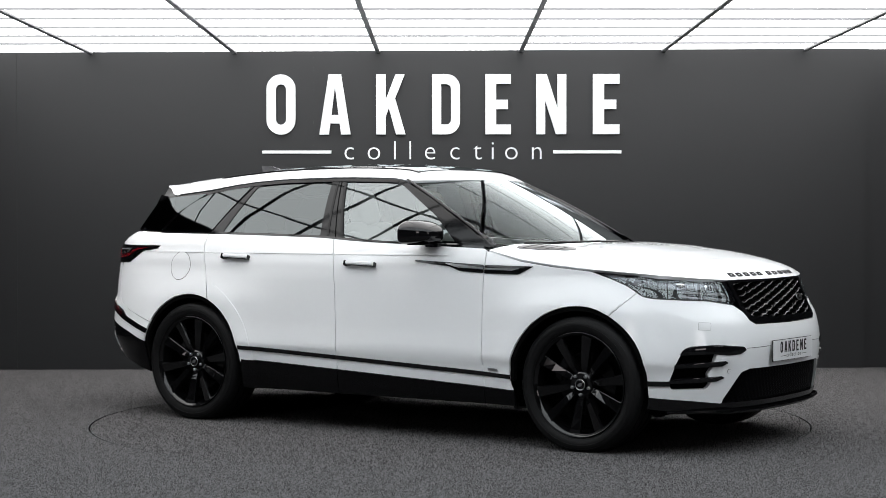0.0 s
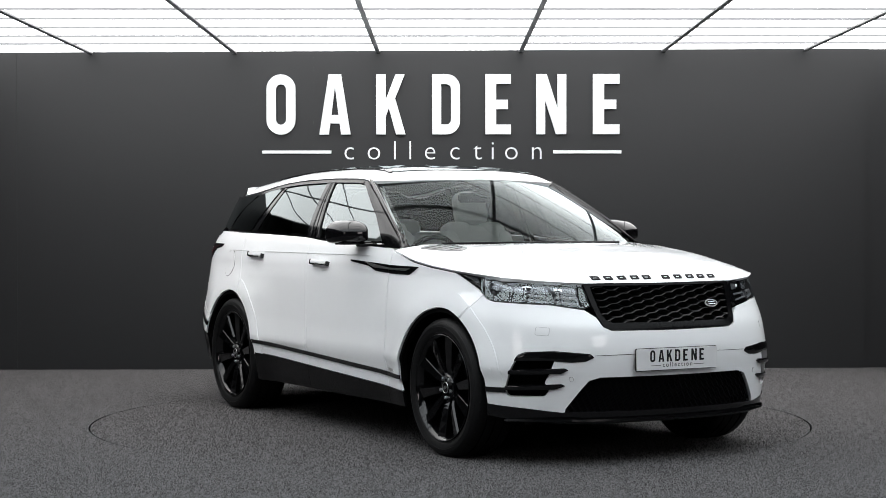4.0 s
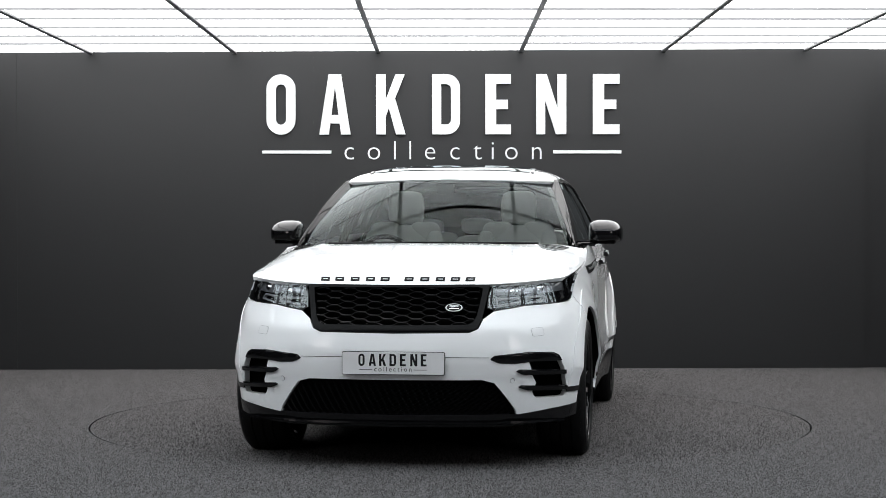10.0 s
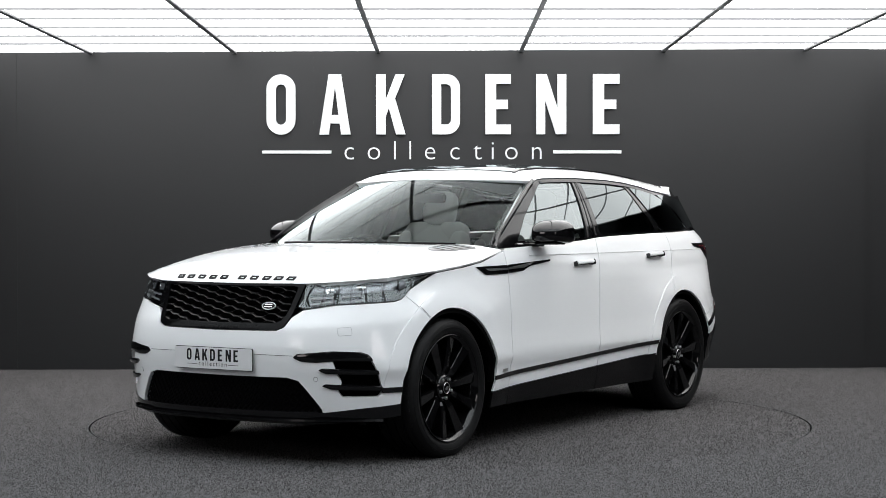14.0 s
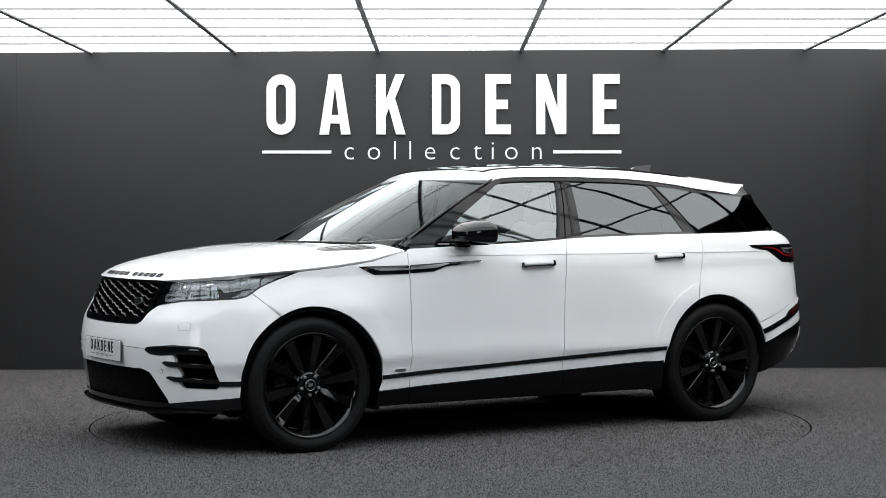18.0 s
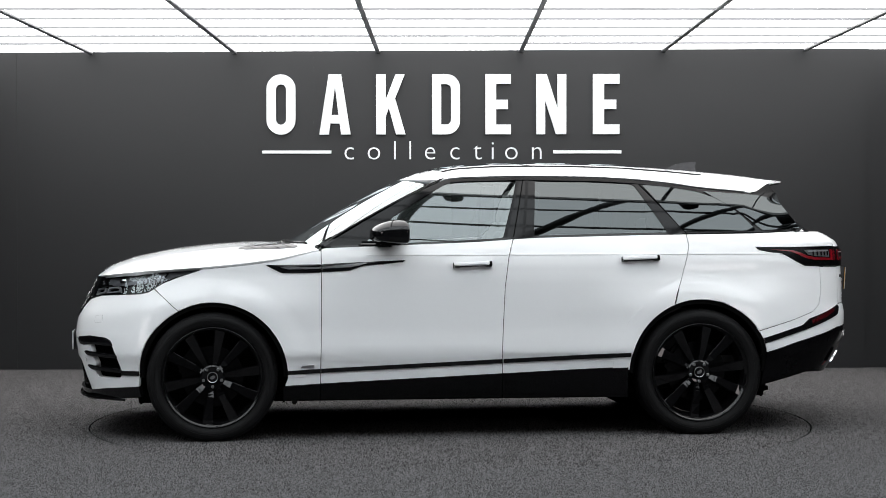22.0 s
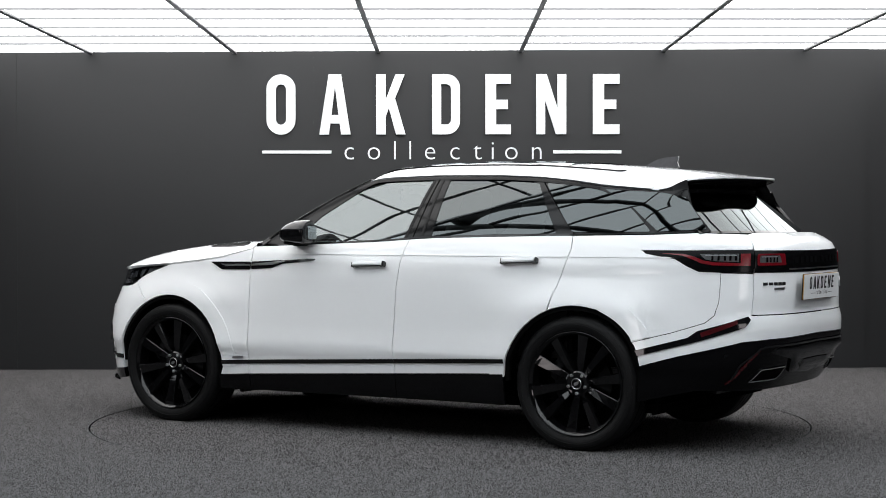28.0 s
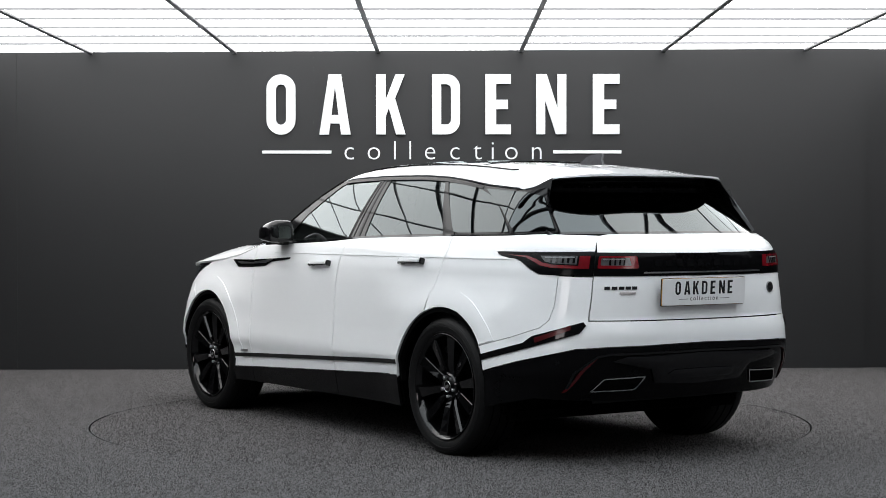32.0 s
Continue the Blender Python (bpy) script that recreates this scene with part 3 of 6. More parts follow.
def skin(name, poly, surf, parent, material, holes=(), step=0.05, thick=0.014, lift=0.0, mirror=False, label="", scale=(1.0, 1.0), gap=0.0, crown=0.0):
    """A panel: the outline poly in the two coordinates of surf, filled, bent onto surf, lifted by lift and given an edge of depth thick.
    scale: metres per unit of the two coordinates. crown: rounding of a raised piece towards its rim."""
    S = np.array(scale)
    poly = [tuple(np.array(p) * S) for p in poly]
    if gap:
        poly = inset(poly, gap)
    holes = [[tuple(np.array(p) * S) for p in h] for h in holes]
    loops = [dense(poly, step)] + [dense(h, step) for h in holes]
    pts, edges = [], []
    for lp in loops:
        k = len(pts)
        pts += lp
        edges += [(k + i, k + (i + 1) % len(lp)) for i in range(len(lp))]
    nb = len(pts)
    P = np.array(pts)
    lo, hi = P.min(0), P.max(0)
    gx, gy = np.meshgrid(np.arange(lo[0] + step / 2, hi[0], step), np.arange(lo[1] + step / 2, hi[1], step))
    gx, gy = gx.ravel(), gy.ravel()
    ok = inside(gx, gy, loops[0])
    for h in loops[1:]:
        ok &= ~inside(gx, gy, h)
    gx, gy = gx[ok], gy[ok]
    if len(gx):
        far = np.ones(len(gx), bool)
        for bx, by in P:
            far &= (gx - bx) ** 2 + (gy - by) ** 2 > (0.45 * step) ** 2
        gx, gy = gx[far], gy[far]
    pts += list(zip(gx.tolist(), gy.tolist()))
    cv, ce, cf, ov, oe, of = delaunay_2d_cdt([Vector(p) for p in pts], edges, [], 0, 1e-6)
    V = np.array([tuple(v) for v in cv])
    F = np.array([f for f in cf if len(f) == 3])
    c = V[F].mean(1)
    keep = inside(c[:, 0], c[:, 1], loops[0])
    for h in loops[1:]:
        keep &= ~inside(c[:, 0], c[:, 1], h)
    F = F[keep]
    f2 = lambda a, b: surf(a / S[0], b / S[1])
    nrm = surface_normals(f2, V[:, 0], V[:, 1])
    pos = f2(V[:, 0], V[:, 1]) + nrm * lift
    # winding to agree with the normals
    tri = np.cross(pos[F[:, 1]] - pos[F[:, 0]], pos[F[:, 2]] - pos[F[:, 0]])
    bad = (tri * nrm[F[:, 0]]).sum(1) < 0
    F[bad] = F[bad][:, ::-1]
    count = {}
    for t in F:
        for i in range(3):
            e = (t[i], t[(i + 1) % 3])
            count[e] = count.get(e, 0) + 1
    rim = [e for e in count if (e[1], e[0]) not in count]
    verts, norms, faces = pos.tolist(), nrm.tolist(), F.tolist()
    if crown:
        edge_pts = np.array([V[e[0]] for e in rim])
        d = np.array([np.sqrt(((edge_pts - v) ** 2).sum(1).min()) for v in V])
        verts = (pos - nrm * (crown * (1 - smooth(d / (2.2 * crown))))[:, None]).tolist()
    if thick:
        for a, b in rim:
            k = len(verts)
            pa, pb = np.array(verts[a]), np.array(verts[b])
            e = pb - pa
            n = np.cross(e, nrm[a])
            n = n / (np.linalg.norm(n) + 1e-12)
            verts += [pa.tolist(), pb.tolist(), (pb - nrm[b] * thick).tolist(), (pa - nrm[a] * thick).tolist()]
            norms += [n.tolist()] * 4
            faces.append((k + 1, k, k + 3, k + 2))
    if mirror:
        verts = [(x, -y, z) for x, y, z in verts]
        norms = [(x, -y, z) for x, y, z in norms]
        faces = [tuple(f[::-1]) for f in faces]
    me = mesh_of(name, verts, faces, material, True)
    if not crown:
        me.normals_split_custom_set_from_vertices(norms)
    return child(name, me, parent, label)


def arc_xz(hub, r, a0, a1, n=20):
    """Points on a wheel arch, angles in degrees from straight back... to the nose at 0, up at 90."""
    return [(hub + r * math.cos(radians(a0 + (a1 - a0) * i / n)), HUB_Z + r * math.sin(radians(a0 + (a1 - a0) * i / n))) for i in range(n + 1)]


def Q(pts):
    return [(qx(x), z) for x, z in pts]


def both(half):
    """A half outline from centre to centre, closed by its mirror image."""
    return half + [(-a, b) for a, b in reversed(half) if abs(a) > 1e-9]


def both_tail(half):
    return half + [(2 * Q3 - a, b) for a, b in reversed(half) if abs(a - Q3) > 1e-9]


car = tagged(new("car"), "white five-door SUV with black wheels and trim on the turntable", "car")

sill_top = lambda x: 0.371 - 0.0448 * (x + 0.073)
stripe_top = lambda x: 0.460 - 0.0432 * (x + 0.073)
stripe_low = lambda x: stripe_top(x) - 0.027
belt_z = table([0.9, -0.072, -0.35, -0.8, -1.17, -1.8, -2.2], [1.115, 1.151, 1.172, 1.183, 1.19, 1.197, 1.21], 0.05)
belt = lambda x0, x1, n=8: [(x0 + (x1 - x0) * i / n, float(belt_z(x0 + (x1 - x0) * i / n))) for i in range(n + 1)]
DOOR_F = [(0.866, 0.235), (0.868, 0.40), (0.862, 0.72), (0.861, 0.98), (0.862, 1.06), (0.845, 1.108)]
DOOR_M = [(-0.208, 0.235), (-0.2, 0.34), (-0.195, 0.52), (-0.205, 0.72), (-0.214, 0.888), (-0.237, 1.05), (-0.255, 1.12), (-0.27, 1.164)]
DOOR_R = [(-1.221, 0.787), (-1.269, 0.913), (-1.315, 1.06), (-1.331, 1.122), (-1.324, 1.186)]
BONNET_LINE = [(0.862, 1.104), (0.95, 1.083), (1.1, 1.046), (1.3, 1.019), (1.545, 0.996)]


def upto(line, z):
    """The part of an upright line above z, from a point on it."""
    zs = [p[1] for p in line]
    x = float(np.interp(z, zs, [p[0] for p in line]))
    return [(x, z)] + [p for p in line if p[1] > z + 1e-6]


def below(line, z):
    zs = [p[1] for p in line]
    x = float(np.interp(z, zs, [p[0] for p in line]))
    return [p for p in line if p[1] < z - 1e-6] + [(x, z)]


def at(line, z):
    return float(np.interp(z, [p[1] for p in line], [p[0] for p in line]))


def strip(x0, x1, top, low, n=10):
    xs = [x0 + (x1 - x0) * i / n for i in range(n + 1)]
    return Q([(x, float(top(x))) for x in xs] + [(x, float(low(x))) for x in reversed(xs)])


def flank(s):
    """One side of the body; s: True for the right-hand side."""
    # front wing
    shut = [(1.868, 0.885), (1.80, 0.836), (1.69, 0.755)]
    a0 = math.degrees(math.atan2(0.755 - HUB_Z, 1.69 - HUB_F))
    arch = arc_xz(HUB_F, ARCH, a0, 181, 24)
    wing = [(1.545, 0.996), (1.70, 0.955), (1.81, 0.918)] + shut + arch[1:] + [(1.075, sill_top(1.07))] + below([(0.868, sill_top(0.868))] + DOOR_F[1:], 1.06) + [(0.862, 1.103)] + BONNET_LINE[1:-1]
    fw = skin("front_wing", Q(wing), body, car, PAINT, step=0.024, gap=0.0022, mirror=s)
    skin("rubbing_strip", strip(1.062, 0.868, stripe_top, stripe_low, 4), body, fw, GLOSS, lift=0.006, thick=0.008, mirror=s, gap=0.0015)
    skin("lower_cladding", strip(1.085, 0.868, sill_top, lambda x: 0.232 + 0 * x, 4), body, fw, TRIM, lift=0.004, mirror=s, gap=0.0015)
    skin("side_vent", Q(rounded([(1.185, 1.018), (1.09, 0.971), (0.864, 0.974), (0.864, 1.022)], 0.01)), body, fw, GLOSS, lift=0.008, thick=0.012, mirror=s, crown=0.004, step=0.02)
    skin("vent_blade", Q([(1.10, 1.006), (1.05, 0.992), (0.866, 0.996), (0.866, 1.006)]), body, fw, STEEL, lift=0.0095, thick=0.006, mirror=s, step=0.03, label="dull metal blade")
    skin("badge_plate", Q([(0.985, 0.423), (0.905, 0.426), (0.905, 0.441), (0.975, 0.439)]), body, fw, STEEL, lift=0.0055, thick=0.005, mirror=s, step=0.03)
    band(fw, HUB_F, a0 + 0.7, 180, 58.3, 180, s)
    # front door
    door = [(0.862, 1.108)] + belt(0.84, -0.268)[0:] + list(reversed(upto(DOOR_M, sill_top(-0.2)))) + [(0.868, sill_top(0.868))] + upto(DOOR_F, 0.40)[0:-1]
    fd = skin("front_door", Q(door), body, car, PAINT, gap=0.0022, mirror=s)
    skin("rubbing_strip", strip(0.867, -0.199, stripe_top, stripe_low), body, fd, GLOSS, lift=0.006, thick=0.008, mirror=s, gap=0.0015)
    skin("lower_cladding", strip(0.867, -0.2, sill_top, lambda x: 0.23 + 0 * x), body, fd, TRIM, lift=0.004, mirror=s, gap=0.0015)
    skin("side_vent", Q(rounded([(0.858, 1.023), (0.858, 0.976), (0.70, 0.985), (0.62, 1.012), (0.385, 1.034), (0.372, 1.045)], 0.01)), body, fd, GLOSS, lift=0.008, thick=0.012, mirror=s, crown=0.004, step=0.02)
    skin("vent_blade", Q([(0.856, 1.007), (0.856, 0.997), (0.69, 1.004), (0.60, 1.024), (0.60, 1.031)]), body, fd, STEEL, lift=0.0095, thick=0.006, mirror=s, step=0.03, label="dull metal blade")
    skin("belt_trim", [(x, z + dz) for dz, seq in ((0.008, belt(0.80, -0.262)), (-0.004, belt(-0.262, 0.80))) for x, z in seq], green, fd, GLOSS, lift=0.006, thick=0.012, mirror=s)
    handle(fd, -0.022, 1.021, s)
    crease(fd, 0.60, -0.238, s)
    # rear door
    a1 = math.degrees(math.atan2(0.787 - HUB_Z, -1.221 - HUB_R))
    arch_r = arc_xz(HUB_R, ARCH, 3, a1, 16)
    rd = [(-0.272, 1.166)] + belt(-0.30, -1.322) + list(reversed(DOOR_R[:-1])) + list(reversed(arch_r)) + [(-0.945, sill_top(-0.94)), (-0.2, sill_top(-0.2))] + upto(DOOR_M, 0.40)[0:-1]
    rdo = skin("rear_door", Q(rd), body, car, PAINT, step=0.03, gap=0.0022, mirror=s)
    skin("rubbing_strip", strip(-0.201, -0.957, stripe_top, stripe_low), body, rdo, GLOSS, lift=0.006, thick=0.008, mirror=s, gap=0.0015)
    skin("lower_cladding", strip(-0.201, -0.945, sill_top, lambda x: 0.23 + 0 * x), body, rdo, TRIM, lift=0.004, mirror=s, gap=0.0015)
    skin("belt_trim", [(x, z + dz) for dz, seq in ((0.008, belt(-0.268, -1.30)), (-0.004, belt(-1.30, -0.268))) for x, z in seq], green, rdo, GLOSS, lift=0.006, thick=0.012, mirror=s)
    handle(rdo, -1.028, 1.052, s)
    crease(rdo, -0.248, -1.312, s)
    band(rdo, HUB_R, 3, a1 - 0.6, 3, 75.4, s)
    # rear quarter
    bump = [(-1.735, 0.615), (-1.95, 0.672), (-2.11, 0.725), (-2.16, 0.765), (-2.175, 0.83), (-2.18, 0.998)]
    a2 = math.degrees(math.atan2(0.615 - HUB_Z, -1.735 - HUB_R))
    qp = belt(-1.324, -2.13, 8) + [(-2.20, 1.206), (-2.262, 1.165), (-2.282, 1.117), (-2.0, 1.112), (-1.756, 1.112), (-1.775, 1.096), (-1.94, 1.068), (-2.01, 1.028), (-2.07, 1.0), (-2.18, 0.996)] + list(reversed(bump))[1:] + arc_xz(HUB_R, ARCH, a2, a1, 20)[1:] + DOOR_R[1:-1]
    fix = {(-2.20, 1.206): (qr(0.66), 1.199), (-2.262, 1.165): (qr(0.709), 1.152), (-2.282, 1.117): (qr(0.716), 1.116)}
    q = skin("rear_quarter", [fix.get(p, (qx(p[0]), p[1])) for p in qp], body, car, PAINT, step=0.024, gap=0.0022, mirror=s)
    crease(q, -1.325, -2.10, s)
    band(q, HUB_R, a1 + 0.6, a2 - 0.6, 76.6, 148.6, s)
    if s:
        ring = [(-1.52 + 0.092 * math.cos(a), 0.985 + 0.092 * math.sin(a)) for a in np.linspace(0, 2 * math.pi, 40, endpoint=False)]
        skin("fuel_flap", Q([(-1.52 + 0.0885 * math.cos(a), 0.985 + 0.0885 * math.sin(a)) for a in np.linspace(0, 2 * math.pi, 40, endpoint=False)]), body, q, PAINT, lift=0.0025, thick=0.004, mirror=s, step=0.03)
        skin("flap_seam", Q(ring), body, q, DARK, holes=[Q([(-1.52 + 0.0895 * math.cos(a), 0.985 + 0.0895 * math.sin(a)) for a in np.linspace(0, 2 * math.pi, 40, endpoint=False)])], lift=0.0012, thick=0.002, mirror=s, step=0.03)


def band(panel, hub, a0, a1, b0, b1, s):
    """Flat moulding round a wheel arch, on one panel; angles on its inner and outer edge."""
    n = 14
    o = Q(arc_xz(hub, ARCH + 0.003, a0, a1, n)) + Q(list(reversed(arc_xz(hub, 0.533, b0, b1, n))))
    skin("arch_moulding", o, body, panel, PAINT, lift=0.0035, thick=0.0035, step=0.03, mirror=s)


def crease(panel, x0, x1, s):
    """Raised shoulder edge along a panel."""
    skin("shoulder_edge", Q([(x0, 1.0775), (x1, 1.0775), (x1, 1.0715), (x0, 1.0715)]), body, panel, PAINT, lift=0.0028, thick=0.003, step=0.06, mirror=s)


def handle(door, x, z, s):
    sy = -1 if s else 1
    y = float(width_at(np.array(x), np.array(z)))
    y1 = float(width_at(np.array(x - 0.11), np.array(z)))
    y0 = float(width_at(np.array(x + 0.11), np.array(z)))
    turn = math.atan2(y0 - y1, 0.22)
    m = Matrix.Translation((x, sy * (y + 0.019), z)) @ pose(0, 0, 0, 0, 0, math.degrees(sy * turn)) @ pose(0, 0, 0, 0, 2.0, 0)
    slope = pose(0, 0, 0, sy * 14, 0, 0)
    lid = box_bm((-0.098, -0.012, -0.010), (0.113, 0.012, 0.013), 0.005, 3)
    h = child("door_handle", from_bm("door_handle", lid, PAINT), door, "white pull-out handle")
    h.matrix_basis = m @ slope
    child("handle_base", from_bm("handle_base", box_bm((-0.1, -0.012, -0.016), (0.108, 0.009, -0.0105), 0.002, 1), GLOSS), h, "gloss black lower edge")
    child("handle_cap", from_bm("handle_cap", box_bm((-0.113, min(-sy * 0.03, sy * 0.0105), -0.019), (-0.0985, max(-sy * 0.03, sy * 0.0105), 0.014), 0.004, 2), GLOSS), h, "gloss black end cap")
    child("handle_cap", from_bm("handle_cap", box_bm((0.1125, min(-sy * 0.03, sy * 0.008), -0.017), (0.1165, max(-sy * 0.03, sy * 0.008), 0.012), 0.001, 1), GLOSS), h, "gloss black end cap")
    for e in (-1, 1):
        child("handle_arm", from_bm("handle_arm", box_bm((e * 0.088 - 0.012, min(-sy * 0.03, -sy * 0.0125), -0.017), (e * 0.088 + 0.012, max(-sy * 0.03, -sy * 0.0125), 0.004), 0.002, 1), GLOSS), h)


def cabin_sides(s):
    """Window frames and panes of one side."""
    fglass = [(0.62, 1.131), (0.426, 1.303), (0.165, 1.464), (0.11, 1.494), (0.04, 1.510), (-0.073, 1.517), (-0.320, 1.518), (-0.213, 1.172), (0.0, 1.160), (0.3, 1.145)]
    rglass = [(-0.432, 1.517), (-0.7, 1.515), (-0.99, 1.502), (-1.035, 1.488), (-1.213, 1.203), (-0.8, 1.196), (-0.398, 1.184)]
    qglass = [(-1.082, 1.488), (-1.25, 1.472), (-1.415, 1.446), (-1.533, 1.408), (-1.62, 1.355), (-1.70, 1.285), (-1.772, 1.212), (-1.312, 1.208)]
    edge = [(x, float(roof_edge(x)) - 0.002) for x in np.linspace(0.12, -1.93, 30)]
    outline = edge + [(-1.96, 1.36), (-2.085, 1.222)] + [(x, z + 0.006) for x, z in belt(-2.07, 0.80, 24)] + [(0.86, 1.118), (0.60, 1.272), (0.35, 1.412)]
    fr = skin("window_frame", outline, green_d, car, FRAME, holes=[rounded(fglass, 0.015), rounded(rglass, 0.015)], step=0.03, thick=0.02, mirror=s, label="gloss black window surround")
    skin("door_glass", inset(rounded(fglass, 0.015), -0.002), green, fr, CLEAR, lift=-0.004, thick=0.004, mirror=s, label="lightly tinted glass")
    skin("door_glass", inset(rounded(rglass, 0.015), -0.002), green, fr, PRIVACY, lift=-0.004, thick=0.004, mirror=s, label="dark privacy glass")
    skin("quarter_glass", rounded(qglass, 0.02), green, fr, PRIVACY, lift=0.005, thick=0.004, mirror=s, label="dark privacy glass")
    rear = [(-1.46, 1.448), (-1.8, 1.425), (-1.93, 1.40), (-2.065, 1.226), (-1.81, 1.212), (-1.66, 1.335)]
    skin("quarter_glass", rounded(rear, 0.01), green_d, fr, PRIVACY, lift=0.007, thick=0.006, step=0.025, mirror=s, label="dark rear corner glass")
    # door frame joints and mouldings
    for a, b in (((-0.362, 1.532), (-0.275, 1.172)), ((-1.06, 1.50), (-1.325, 1.20))):
        d = (Vector(b) - Vector(a)).normalized()
        n = Vector((-d.y, d.x)) * 0.003
        skin("door_gap", [tuple(Vector(a) + n), tuple(Vector(b) + n), tuple(Vector(b) - n), tuple(Vector(a) - n)], green, fr, DARK, lift=0.0015, thick=0.002, mirror=s)
    for a, b, w in (((-0.385, 1.52), (-0.337, 1.185), 0.008), ((-0.325, 1.51), (-0.225, 1.17), 0.008)):
        d = (Vector(b) - Vector(a)).normalized()
        n = Vector((-d.y, d.x)) * w
        skin("pillar_trim", [tuple(Vector(a) + n), tuple(Vector(b) + n), tuple(Vector(b) - n), tuple(Vector(a) - n)], green, fr, TRIM, lift=0.003, thick=0.004, mirror=s)
    # rain channel along the roof edge
    up = [(x, float(roof_edge(x)) - 0.006) for x in np.linspace(0.08, -1.42, 26)]
    skin("roof_seal", up + [(x, z - 0.016) for x, z in reversed(up)], green, fr, TRIM, lift=0.004, thick=0.006, mirror=s)


def pillar_a(s):
    """Windscreen pillar between screen and door window."""
    def surf(a, b):
        p = screen(np.full_like(a, 0.985), a)
        t = np.clip(a, 0, 1)
        gx = 0.875 + (0.135 - 0.875) * t
        gz = 1.112 + (1.520 - 1.112) * t + 0.055 * 4 * t * (1 - t) * 0.35
        g = green(gx, gz)
        bow = (4 * b * (1 - b) * 0.014)[:, None] if np.ndim(b) else 4 * b * (1 - b) * 0.014
        return p * (1 - b)[:, None] + g * b[:, None] + np.array([0.35, 0.75, 0.5]) * bow
    pl = skin("windscreen_pillar", [(-0.01, 0), (1.04, 0), (1.04, 1), (-0.01, 1)], surf, car, GLOSS, scale=(0.85, 0.1), step=0.03, thick=0.02, mirror=s, label="gloss black windscreen pillar")
    for b0 in (0.32, 0.72):
        skin("pillar_seal", [(0.0, b0), (1.0, b0), (1.0, b0 + 0.12), (0.0, b0 + 0.12)], surf, pl, GLOSS, scale=(0.85, 0.1), step=0.04, lift=0.003, thick=0.004, mirror=s)


